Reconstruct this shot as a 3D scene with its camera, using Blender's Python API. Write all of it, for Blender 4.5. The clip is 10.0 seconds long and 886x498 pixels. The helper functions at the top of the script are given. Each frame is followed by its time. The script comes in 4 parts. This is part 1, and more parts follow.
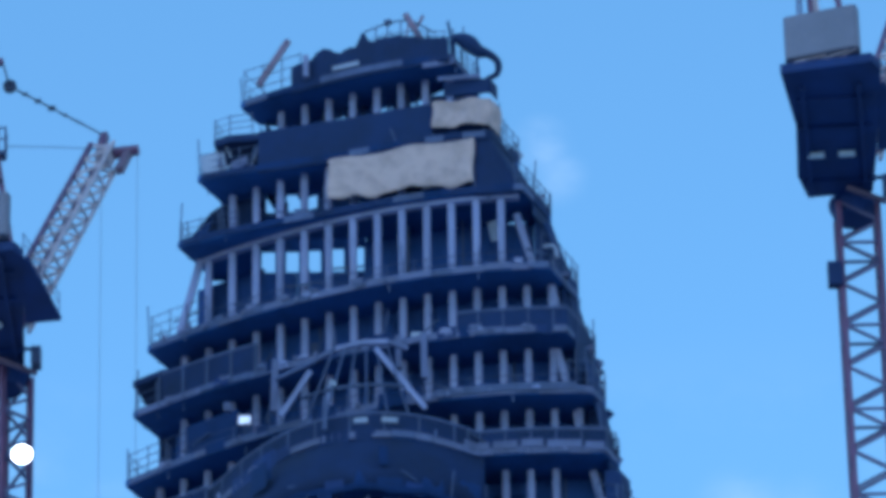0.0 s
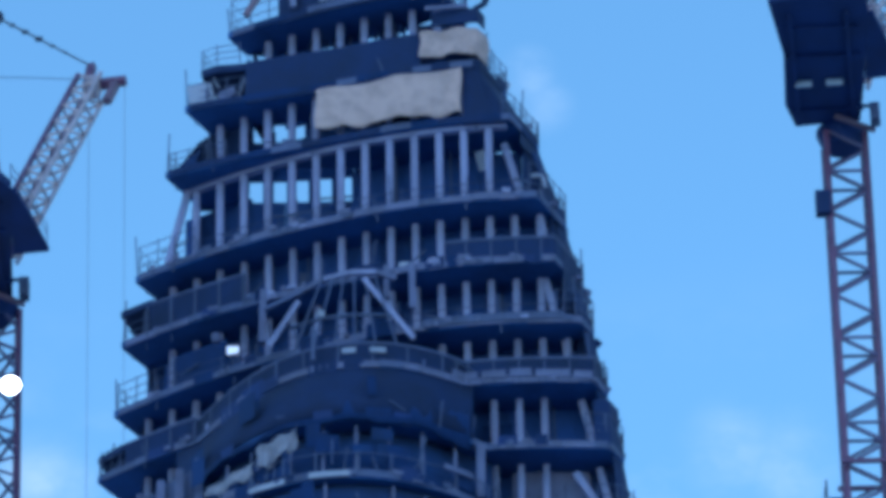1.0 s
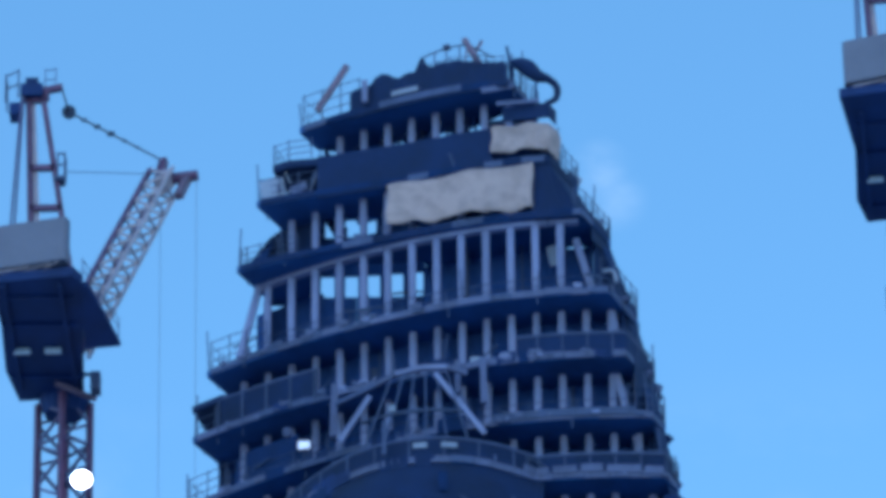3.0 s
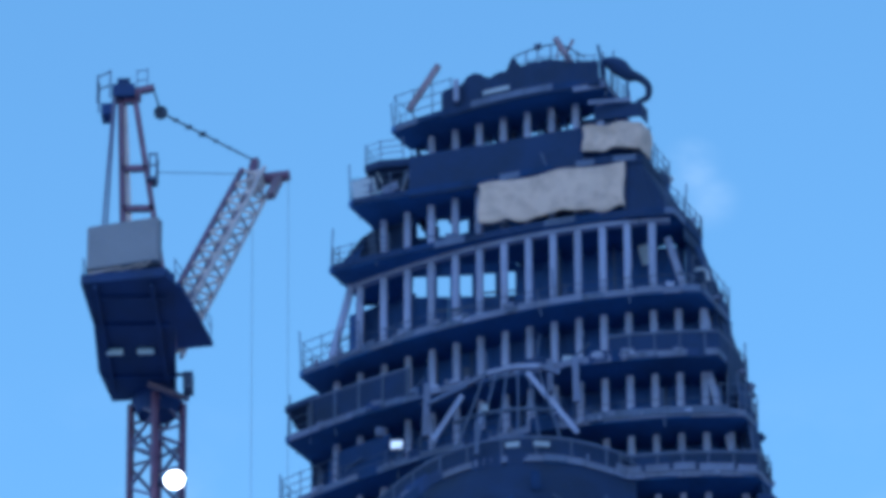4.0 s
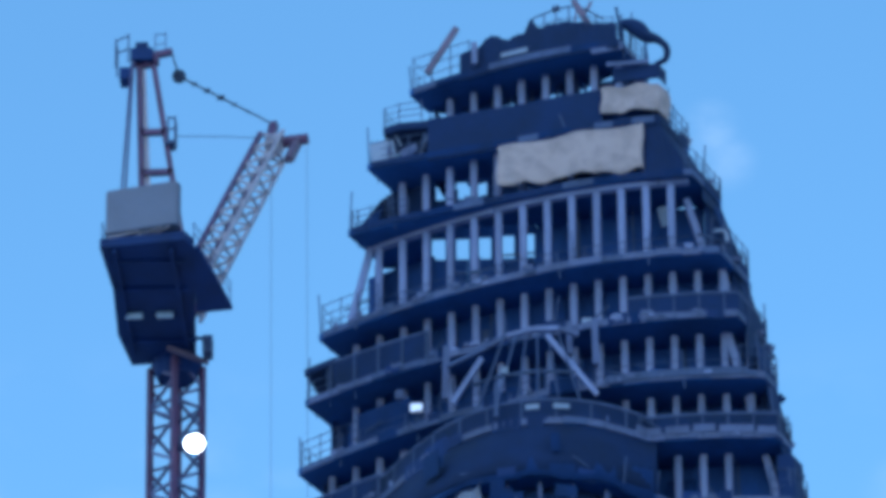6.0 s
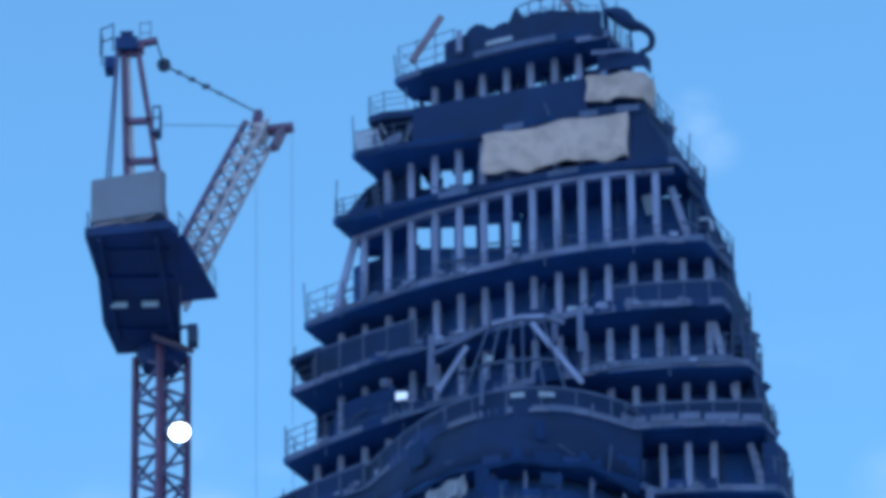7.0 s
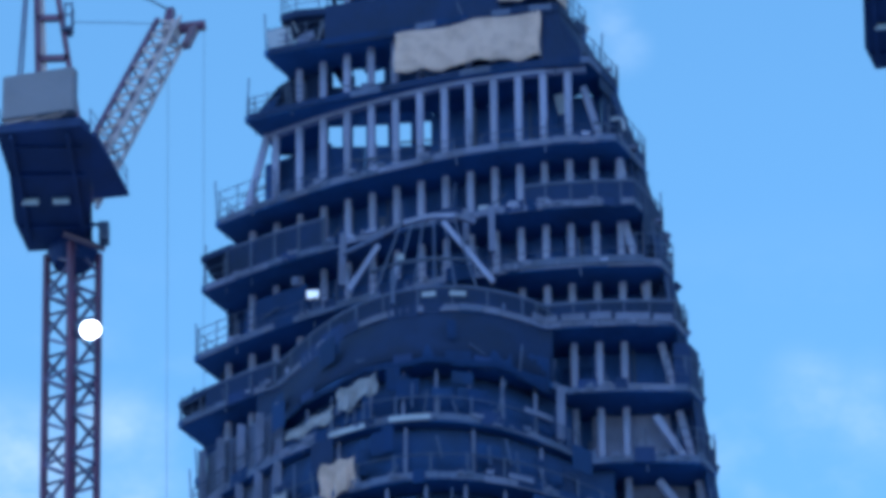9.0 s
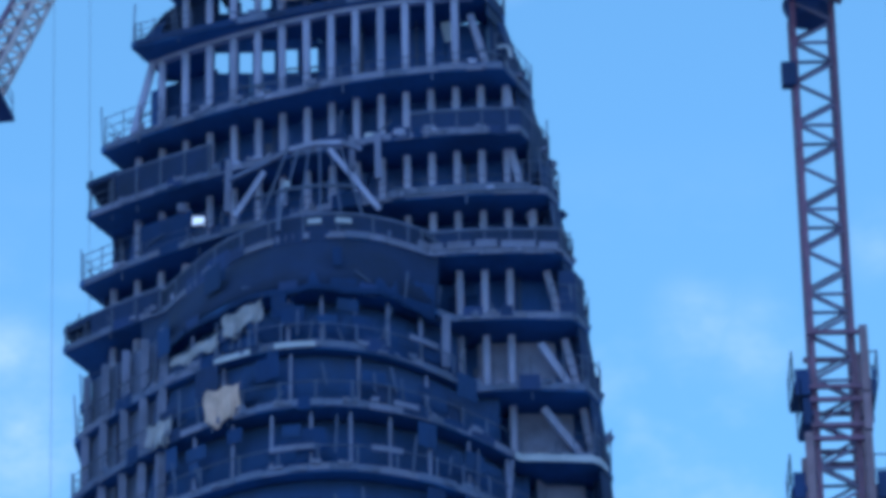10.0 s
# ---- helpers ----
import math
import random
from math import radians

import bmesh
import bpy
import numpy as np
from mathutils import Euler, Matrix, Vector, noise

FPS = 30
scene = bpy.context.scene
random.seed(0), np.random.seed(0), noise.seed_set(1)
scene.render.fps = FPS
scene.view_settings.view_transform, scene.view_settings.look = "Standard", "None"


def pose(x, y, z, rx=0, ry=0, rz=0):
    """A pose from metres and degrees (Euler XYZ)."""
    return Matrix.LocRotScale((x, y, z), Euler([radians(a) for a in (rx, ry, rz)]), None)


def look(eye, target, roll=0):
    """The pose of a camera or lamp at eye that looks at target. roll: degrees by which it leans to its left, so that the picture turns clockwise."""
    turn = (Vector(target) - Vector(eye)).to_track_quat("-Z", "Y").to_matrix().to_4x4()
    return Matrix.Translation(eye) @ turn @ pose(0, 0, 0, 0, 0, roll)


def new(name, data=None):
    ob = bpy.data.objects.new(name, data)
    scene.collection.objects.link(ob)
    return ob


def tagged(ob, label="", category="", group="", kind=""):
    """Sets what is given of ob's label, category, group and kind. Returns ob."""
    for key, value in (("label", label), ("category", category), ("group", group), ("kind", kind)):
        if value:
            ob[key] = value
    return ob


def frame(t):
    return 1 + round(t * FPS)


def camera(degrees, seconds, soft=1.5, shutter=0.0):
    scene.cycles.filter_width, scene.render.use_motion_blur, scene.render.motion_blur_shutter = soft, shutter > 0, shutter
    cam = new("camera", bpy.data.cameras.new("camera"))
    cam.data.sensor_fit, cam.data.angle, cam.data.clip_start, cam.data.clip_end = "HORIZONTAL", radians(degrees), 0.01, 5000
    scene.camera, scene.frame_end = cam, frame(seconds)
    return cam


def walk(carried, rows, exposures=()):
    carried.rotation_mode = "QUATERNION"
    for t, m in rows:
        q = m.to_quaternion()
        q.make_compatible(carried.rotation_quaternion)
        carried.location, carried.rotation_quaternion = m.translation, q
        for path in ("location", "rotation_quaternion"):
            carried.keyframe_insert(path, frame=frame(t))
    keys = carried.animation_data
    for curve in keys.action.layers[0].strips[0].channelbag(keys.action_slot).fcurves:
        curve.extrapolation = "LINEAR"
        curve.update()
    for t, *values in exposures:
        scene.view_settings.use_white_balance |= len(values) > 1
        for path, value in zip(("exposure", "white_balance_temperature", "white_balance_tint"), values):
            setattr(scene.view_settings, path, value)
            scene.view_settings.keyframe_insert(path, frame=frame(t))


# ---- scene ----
cam = camera(8.6232, 10.0, soft=5.0)
EYE = 1.6
# seconds, yaw, pitch and roll in degrees: held in the hand, turning where it stands
ROWS = [
    (0.0, 0.0080, 30.0023, -0.7650),
    (0.5, 0.0255, 29.9484, -0.8381),
    (1.0, -0.1163, 29.3159, -0.9885),
    (1.5, -0.1141, 29.2936, -0.9553),
    (2.0, -0.0876, 29.5009, -0.9344),
    (2.5, 0.3366, 29.9283, -0.7948),
    (2.7, 0.4732, 30.2057, -0.6798),
    (3.8, 1.4533, 30.2801, -0.2486),
    (4.0, 1.7090, 30.2507, -0.1871),
    (4.5, 1.9263, 30.1098, -0.1292),
    (5.0, 1.9105, 29.8513, -0.1248),
    (5.5, 1.9033, 29.8891, -0.2429),
    (6.8, 1.9050, 29.8320, -0.3800),
    (7.0, 1.7572, 29.7736, -0.4640),
    (7.5, 1.2387, 29.7242, -0.7676),
    (8.0, 0.8486, 29.5683, -0.9111),
    (8.5, 0.8706, 29.0373, -0.9078),
    (9.0, 0.7801, 28.7781, -0.6954),
    (9.5, -0.1348, 28.4887, -0.8946),
    (10.0, -0.4736, 28.0518, -1.0429),
]
walk(cam, [(t, pose(0, 0, EYE, 0, 0, yaw) @ pose(0, 0, 0, 90 + pitch) @ pose(0, 0, 0, 0, 0, roll)) for t, yaw, pitch, roll in ROWS],
     exposures=[(0.0, 0.91, 5200, 10), (10.0, 0.91, 5200, 10)])

# ---- sky and light ----
SUN_ELEVATION, SUN_TURN = 38.0, 200.0
world = bpy.data.worlds.new("sky")
scene.world = world
world.use_nodes = True
wn, wl = world.node_tree.nodes, world.node_tree.links
wn.clear()
sky = wn.new("ShaderNodeTexSky")
sky.sky_type, sky.sun_disc = "NISHITA", False
sky.sun_elevation, sky.sun_rotation = radians(SUN_ELEVATION), radians(SUN_TURN)
sky.air_density, sky.dust_density, sky.ozone_density = 0.9, 0.0, 8.0
wback = wn.new("ShaderNodeBackground")
wback.inputs["Strength"].default_value = 0.15
wout = wn.new("ShaderNodeOutputWorld")
wtint = wn.new("ShaderNodeMix")
wtint.data_type, wtint.blend_type = "RGBA", "MULTIPLY"
wtint.inputs["Factor"].default_value = 1.0
wtint.inputs["B"].default_value = (1.26, 1.21, 0.85, 1)
wl.new(sky.outputs["Color"], wtint.inputs["A"])

# thin cloud: a veil that thickens towards the horizon, and one soft puff beside the tower
wco = wn.new("ShaderNodeTexCoord")
wnoise = wn.new("ShaderNodeTexNoise")
wnoise.inputs["Scale"].default_value, wnoise.inputs["Detail"].default_value, wnoise.inputs["Roughness"].default_value = 30.0, 5, 0.55
wmap = wn.new("ShaderNodeMapping")
wmap.inputs["Scale"].default_value = (1, 1, 1.7)
wl.new(wco.outputs["Generated"], wmap.inputs["Vector"])
wl.new(wmap.outputs["Vector"], wnoise.inputs["Vector"])
wramp = wn.new("ShaderNodeMapRange")
wramp.interpolation_type = "SMOOTHSTEP"
wramp.inputs["From Min"].default_value, wramp.inputs["From Max"].default_value = 0.5, 0.72
wl.new(wnoise.outputs["Fac"], wramp.inputs["Value"])
wsep = wn.new("ShaderNodeSeparateXYZ")
wl.new(wco.outputs["Generated"], wsep.inputs["Vector"])
wlow = wn.new("ShaderNodeMapRange")
wlow.interpolation_type = "SMOOTHSTEP"
wlow.inputs["From Min"].default_value, wlow.inputs["From Max"].default_value = 0.49, 0.44
wl.new(wsep.outputs["Z"], wlow.inputs["Value"])
wveil = wn.new("ShaderNodeMath")
wveil.operation = "MULTIPLY"
wl.new(wramp.outputs["Result"], wveil.inputs[0])
wlow.inputs["To Max"].default_value = 0.6
wl.new(wlow.outputs["Result"], wveil.inputs[1])
wfine = wn.new("ShaderNodeTexNoise")
wfine.inputs["Scale"].default_value, wfine.inputs["Detail"].default_value, wfine.inputs["Roughness"].default_value = 75.0, 6, 0.6
wl.new(wmap.outputs["Vector"], wfine.inputs["Vector"])
wtear = wn.new("ShaderNodeMapRange")
wtear.inputs["From Min"].default_value, wtear.inputs["From Max"].default_value = 0.3, 0.65
wl.new(wfine.outputs["Fac"], wtear.inputs["Value"])
total = wveil.outputs["Value"]
# puffs of cloud: the way to each, its reach and its strength
for way_to, reach, strength in (((0.0168, 0.8572, 0.5148), 0.0066, 0.8),
        ((0.0195, 0.8596, 0.5105), 0.0065, 0.55),
        ((0.0505, 0.8876, 0.4579), 0.0120, 0.75),
        ((0.0600, 0.8889, 0.4541), 0.0120, 0.80),
        ((-0.0839, 0.8897, 0.4488), 0.0170, 1.55),
        ((-0.0646, 0.8955, 0.4405), 0.0150, 1.35),
        ((-0.0625, 0.8892, 0.4533), 0.0100, 0.80),
        ((-0.0672, 0.8882, 0.4546), 0.0110, 1.20),
        ((0.0604, 0.8871, 0.4575), 0.0100, 0.60),
        ((0.0816, 0.8796, 0.4686), 0.0100, 0.60)):
    away = wn.new("ShaderNodeVectorMath")
    away.operation = "DISTANCE"
    away.inputs[1].default_value = way_to
    wl.new(wco.outputs["Generated"], away.inputs[0])
    fall = wn.new("ShaderNodeMapRange")
    fall.interpolation_type = "SMOOTHSTEP"
    fall.inputs["From Min"].default_value, fall.inputs["From Max"].default_value, fall.inputs["To Max"].default_value = reach, 0.0, strength
    wl.new(away.outputs["Value"], fall.inputs["Value"])
    torn = wn.new("ShaderNodeMath")
    torn.operation = "MULTIPLY"
    wl.new(fall.outputs["Result"], torn.inputs[0])
    wl.new(wtear.outputs["Result"], torn.inputs[1])
    most = wn.new("ShaderNodeMath")
    most.operation = "MAXIMUM"
    wl.new(total, most.inputs[0])
    wl.new(torn.outputs["Value"], most.inputs[1])
    total = most.outputs["Value"]
wscale = wn.new("ShaderNodeMath")
wscale.operation = "MULTIPLY"
wscale.inputs[1].default_value = 0.62
wl.new(total, wscale.inputs[0])
wcloud = wn.new("ShaderNodeMix")
wcloud.data_type = "RGBA"
wcloud.inputs["B"].default_value = (2.1, 2.7, 3.3, 1)
wl.new(wscale.outputs["Value"], wcloud.inputs["Factor"])
wl.new(wtint.outputs["Result"], wcloud.inputs["A"])
wl.new(wcloud.outputs["Result"], wback.inputs["Color"])
wl.new(wback.outputs["Background"], wout.inputs["Surface"])

sun_data = bpy.data.lights.new("sun", "SUN")
sun_data.energy, sun_data.angle, sun_data.color = 0.12, radians(12), (1.0, 0.93, 0.86)
sun = new("sun", sun_data)
sa, se = radians(SUN_TURN), radians(SUN_ELEVATION)
sun.matrix_world = look((0, 0, 300), (-math.sin(sa) * math.cos(se), -math.cos(sa) * math.cos(se), 300 - math.sin(se)))


# ---- materials ----
def material(name, colour, rough=0.8, metal=0.0, spread=0.25, size=1.5, fine=14.0, bump=0.15, streak=False):
    """A surface whose colour varies at two scales, with a fine relief."""
    m = bpy.data.materials.new(name)
    m.use_nodes = True
    n, l = m.node_tree.nodes, m.node_tree.links
    b = n["Principled BSDF"]
    b.inputs["Roughness"].default_value, b.inputs["Metallic"].default_value = rough, metal
    co = n.new("ShaderNodeTexCoord")
    mp = n.new("ShaderNodeMapping")
    mp.inputs["Scale"].default_value = (1, 1, 0.25) if streak else (1, 1, 1)
    l.new(co.outputs["Object"], mp.inputs["Vector"])
    big, small = n.new("ShaderNodeTexNoise"), n.new("ShaderNodeTexNoise")
    big.inputs["Scale"].default_value, small.inputs["Scale"].default_value = 1 / size, fine / size
    big.inputs["Detail"].default_value, small.inputs["Detail"].default_value = 4, 3
    l.new(mp.outputs["Vector"], big.inputs["Vector"])
    l.new(mp.outputs["Vector"], small.inputs["Vector"])
    info = n.new("ShaderNodeObjectInfo")
    add = n.new("ShaderNodeMath")
    add.operation = "MULTIPLY_ADD"
    add.inputs[1].default_value = 0.45
    l.new(small.outputs["Fac"], add.inputs[0])
    l.new(big.outputs["Fac"], add.inputs[2])
    add2 = n.new("ShaderNodeMath")
    add2.operation = "MULTIPLY_ADD"
    add2.inputs[1].default_value = 0.25
    l.new(info.outputs["Random"], add2.inputs[0])
    l.new(add.outputs["Value"], add2.inputs[2])
    ramp = n.new("ShaderNodeValToRGB")
    ramp.color_ramp.elements[0].position, ramp.color_ramp.elements[1].position = 0.5, 1.0
    lo = [c * (1 - spread) for c in colour]
    hi = [min(1, c * (1 + spread)) for c in colour]
    ramp.color_ramp.elements[0].color, ramp.color_ramp.elements[1].color = (*lo, 1), (*hi, 1)
    l.new(add2.outputs["Value"], ramp.inputs["Fac"])
    l.new(ramp.outputs["Color"], b.inputs["Base Color"])
    bp = n.new("ShaderNodeBump")
    bp.inputs["Strength"].default_value, bp.inputs["Distance"].default_value = bump, 0.05
    l.new(small.outputs["Fac"], bp.inputs["Height"])
    l.new(bp.outputs["Normal"], b.inputs["Normal"])
    return m


CONCRETE = material("concrete", (0.076, 0.084, 0.160), 0.85, spread=0.3, streak=True)
COLUMN = material("column_concrete", (0.220, 0.210, 0.338), 0.85, spread=0.28, streak=True)
# slab concrete: the blue shade under the floors is part of this colour
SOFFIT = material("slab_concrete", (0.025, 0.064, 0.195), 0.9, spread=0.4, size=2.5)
# concrete with the navy shade of the interiors put into its colour
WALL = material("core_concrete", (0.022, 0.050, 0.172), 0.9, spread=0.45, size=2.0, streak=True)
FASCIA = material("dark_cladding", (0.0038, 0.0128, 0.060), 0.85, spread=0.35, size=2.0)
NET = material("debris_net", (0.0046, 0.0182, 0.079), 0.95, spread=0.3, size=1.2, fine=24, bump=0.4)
GAUZE = material("bay_sheeting", (0.0082, 0.0240, 0.088), 0.95, spread=0.4, size=1.6, fine=18, bump=0.3, streak=True)
TARP = material("tarpaulin", (0.39, 0.26, 0.243), 0.8, spread=0.3, size=0.8, fine=7, bump=0.5)
GREYTARP = material("grey_tarpaulin", (0.21, 0.19, 0.235), 0.8, spread=0.35, size=0.7, fine=7, bump=0.5)
STEEL = material("scaffold_steel", (0.048, 0.057, 0.118), 0.6, 0.1, spread=0.3)
RED = material("red_crane_paint", (0.108, 0.042, 0.095), 0.55, spread=0.3, size=1.0)
PALE = material("pale_crane_paint", (0.40, 0.30, 0.33), 0.55, spread=0.25, size=1.0)
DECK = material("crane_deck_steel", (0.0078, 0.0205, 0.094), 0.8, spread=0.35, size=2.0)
GREY = material("grey_ballast", (0.175, 0.155, 0.20), 0.8, spread=0.12, size=2.5)
CABLE = material("wire_rope", (0.022, 0.026, 0.055), 0.7, 0.0)
WHITE = material("white_board", (0.7, 0.69, 0.68), 0.7, spread=0.12)
RUST = material("red_oxide_steel", (0.16, 0.10, 0.145), 0.7, spread=0.3)
PALEBOARD = material("pale_board", (0.27, 0.265, 0.34), 0.7, spread=0.2)
STEELRED = material("faded_red_steel", (0.10, 0.08, 0.16), 0.6, spread=0.3)
EDGE = material("edge_board_wood", (0.112, 0.110, 0.192), 0.85, spread=0.3)
BLOCK = material("blockwork", (0.135, 0.130, 0.215), 0.9, spread=0.35, size=1.0)
ROPE = material("grey_hoist_rope", (0.16, 0.17, 0.2), 0.5, 0.3)
GROUND = material("ground_paving", (0.40, 0.41, 0.44), 0.9, spread=0.3, size=12)
GLOW = bpy.data.materials.new("flood_light_lens")
GLOW.use_nodes = True
GLOW.node_tree.nodes["Principled BSDF"].inputs["Emission Color"].default_value = (1.0, 0.97, 0.9, 1)
GLOW.node_tree.nodes["Principled BSDF"].inputs["Emission Strength"].default_value = 6.0
SOFTGLOW = GLOW.copy()
SOFTGLOW.name = "work_lamp_lens"
SOFTGLOW.node_tree.nodes["Principled BSDF"].inputs["Emission Color"].default_value = (0.74, 0.74, 1.0, 1)
SOFTGLOW.node_tree.nodes["Principled BSDF"].inputs["Emission Strength"].default_value = 0.31


# ---- shapes ----
def beam(bm, p, q, w, h=None):
    """A bar of section w x h from p to q."""
    p, q = Vector(p), Vector(q)
    h = h or w
    d = (q - p).normalized()
    up = Vector((0, 0, 1)) if abs(d.z) < 0.95 else Vector((0, 1, 0))
    s = d.cross(up).normalized()
    u = s.cross(d)
    ring = [(-1, -1), (1, -1), (1, 1), (-1, 1)]
    a = [bm.verts.new(p + s * (i * w / 2) + u * (j * h / 2)) for i, j in ring]
    b = [bm.verts.new(q + s * (i * w / 2) + u * (j * h / 2)) for i, j in ring]
    bm.faces.new(a), bm.faces.new(b[::-1])
    for k in range(4):
        bm.faces.new((a[k - 1], b[k - 1], b[k], a[k]))
    return bm


def box(bm, x0, x1, y0, y1, z0, z1):
    c = [bm.verts.new((x, y, z)) for z in (z0, z1) for x, y in ((x0, y0), (x1, y0), (x1, y1), (x0, y1))]
    bm.faces.new(c[3::-1]), bm.faces.new(c[4:])
    for k in range(4):
        bm.faces.new((c[k], c[(k + 1) % 4], c[4 + (k + 1) % 4], c[4 + k]))
    return bm


def prism(bm, outline, z0, z1):
    lo = [bm.verts.new((x, y, z0)) for x, y in outline]
    hi = [bm.verts.new((x, y, z1)) for x, y in outline]
    bm.faces.new(lo[::-1]), bm.faces.new(hi)
    for k in range(len(lo)):
        bm.faces.new((lo[k - 1], lo[k], hi[k], hi[k - 1]))
    return bm


def tube(bm, pts, radii, sides=8):
    rings = []
    for k, p in enumerate(pts):
        a, b = Vector(pts[max(k - 1, 0)]), Vector(pts[min(k + 1, len(pts) - 1)])
        d = (b - a).normalized()
        ref = Vector((0, 1, 0.01)) if abs(d.y) < 0.9 else Vector((0, 0, 1))
        s = d.cross(ref).normalized()
        u = s.cross(d)
        rings.append([bm.verts.new(Vector(p) + (s * math.cos(t) + u * math.sin(t)) * radii[k])
                      for t in (2 * math.pi * j / sides for j in range(sides))])
    for a, b in zip(rings, rings[1:]):
        for j in range(sides):
            bm.faces.new((a[j - 1], a[j], b[j], b[j - 1]))
    bm.faces.new(rings[0][::-1]), bm.faces.new(rings[-1])
    return bm


def part(name, bm, mat, parent=None, label=""):
    """Links a bmesh as one mesh object under a thing or a part."""
    bmesh.ops.recalc_face_normals(bm, faces=bm.faces)
    me = bpy.data.meshes.new(name)
    bm.to_mesh(me)
    bm.free()
    me.materials.append(mat)
    ob = new(name, me)
    ob.parent = parent
    return tagged(ob, label) if label else ob


def again(ob, offset, parent=None):
    """The same piece once more, moved by offset."""
    o = new(ob.name.split(".")[0], ob.data)
    o.parent = parent or ob.parent
    o.matrix_basis = Matrix.Translation(offset) @ ob.matrix_basis
    return o


def thing(name, place, label, category, group=""):
    ob = new(name)
    ob.matrix_basis = Matrix.Translation(place)
    return tagged(ob, label, category, group)


# ---- ground ----
bm = bmesh.new()
bmesh.ops.create_grid(bm, x_segments=8, y_segments=8, size=2500)
tagged(part("ground", bm, GROUND), "grey paved ground far below the tower", "ground", kind="structure")

# ---- tower: the plan of a floor ----
LEVELS = [163.4, 158.48, 155.2, 150.5, 146.78, 143.29, 139.88, 136.17, 132.21, 128.29, 124.4, 120.5]
WEST = [-10.6, -12.8, -13.85, -15.5, -16.2, -16.6, -17.45, -16.5, -16.5, -16.6, -16.7, -16.8]
EAST = [2.0, 4.0, 5.6, 6.9, 7.7, 8.1, 8.7, 9.4, 9.9, 10.3, 10.6, 10.9]
DEEP = [3.9, 3.9, 3.9, 12.0, 13.0, 13.0, 13.5, 14.0, 14.0, 14.0, 14.0, 14.0]
# the rounded bay: how far it stands out, its middle, and its reach to either side
BAY = {6: (3.9, -6.0, 6.0, 7.5), 7: (5.6, -6.8, 7.0, 9.3), 8: (7.4, -7.5, 13.5, 11.0), 9: (8.8, -7.5, 14.5, 13.2),
       10: (9.6, -7.5, 15.5, 14.6), 11: (10.2, -7.5, 16.0, 15.6)}
# how far the edge swings out at the west end of the upper floors
SWING = {1: 2.2, 2: 1.8, 3: 0.4, 4: 0.7}
THICK, INSET, PITCH = 0.36, 1.6, 1.27


def front(x):
    return 259.4 + 0.0195 * (5.5 - x) ** 2


def bay_out(i, x):
    if i not in BAY:
        return 0.0
    p, c, a, b = BAY[i]
    u = (x - c) / (a if x < c else b)
    return p * max(0.0, 1 - u * u)


def edge(i, x):
    """The slab's front edge on floor i."""
    y = front(x) - bay_out(i, x) - SWING.get(i, 0.0) * max(0.0, (-4.0 - x) / (-4.0 - WEST[i])) ** 1.5
    cut, back = (1.5, 3.4) if i < 5 else (0.7, 1.5)
    return y + back * max(0.0, (x - EAST[i] + cut) / cut)


def west_end(i, a):
    """The slanting west side of a floor, from the back to its tip."""
    if 0 < i < 7:
        return [(a + 1.6, front(a) + 0.45 * DEEP[i]), (a + 1.15, edge(i, a) + 2.2)]
    return [(a + 0.9, front(a) + 0.45 * DEEP[i])]


def outline(i, grow=0.0):
    a, b, d = WEST[i] - grow, EAST[i] + grow, DEEP[i]
    xs = [a + (b - a) * k / 60 for k in range(61)]
    pts = [(x, edge(i, min(x, EAST[i])) - grow) for x in xs]
    pts += [(b - 0.2, edge(i, EAST[i]) + d * 0.35), (b - 1.6, front(b) + d * 0.8), (b - 3.5, front(b - 3.5) + d)]
    if i == 1:  # an opening in this floor's back edge
        pts += [(-6.41, front(-6.4) + d), (-6.43, 264.89), (-9.45, 264.91), (-9.47, front(-9.5) + d), (a + 3.0, front(a + 3.0) + d), *west_end(i, a)]
        return pts
    if i == 2:  # an open stairwell in this floor's back edge
        pts += [(-3.95, front(-3.95) + d), (-4.02, 264.12), (-9.42, 264.25), (-9.6, front(-9.6) + d), (a + 3.0, front(a + 3.0) + d), *west_end(i, a)]
        return pts
    for k in range(7, -1, -1):
        x = a + 3.0 + (b - 3.5 - a - 3.0) * k / 8
        pts.append((x, front(x) + d))
    pts += west_end(i, a)
    return pts


tower = thing("tower", (0, 264, 0), "dark unfinished concrete tower with stepped curved floors", "tower")


def tpart(name, bm, mat, label="", parent=None):
    bmesh.ops.translate(bm, verts=bm.verts, vec=(0, -264, 0)) if parent is None else None
    return part(name, bm, mat, parent or tower, label)


def pillar(x, y, hx, hy, z0, z1, cut=0.09):
    """A column with its corners cut off."""
    ring = [(hx, hy - cut), (hx - cut, hy), (cut - hx, hy), (-hx, hy - cut), (-hx, cut - hy), (cut - hx, -hy), (hx - cut, -hy), (hx, cut - hy)]
    return prism(bmesh.new(), [(x + a, y + b) for a, b in ring], z0, z1)


slabs = []
for i, z in enumerate(LEVELS):
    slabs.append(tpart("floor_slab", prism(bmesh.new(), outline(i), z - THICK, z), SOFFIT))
# the floors below, down to the ground
z, last = LEVELS[-1], slabs[-1]
k = 0
while z > 8:
    z -= 3.9
    k += 1
    again(last, (0, 0, -3.9 * k))

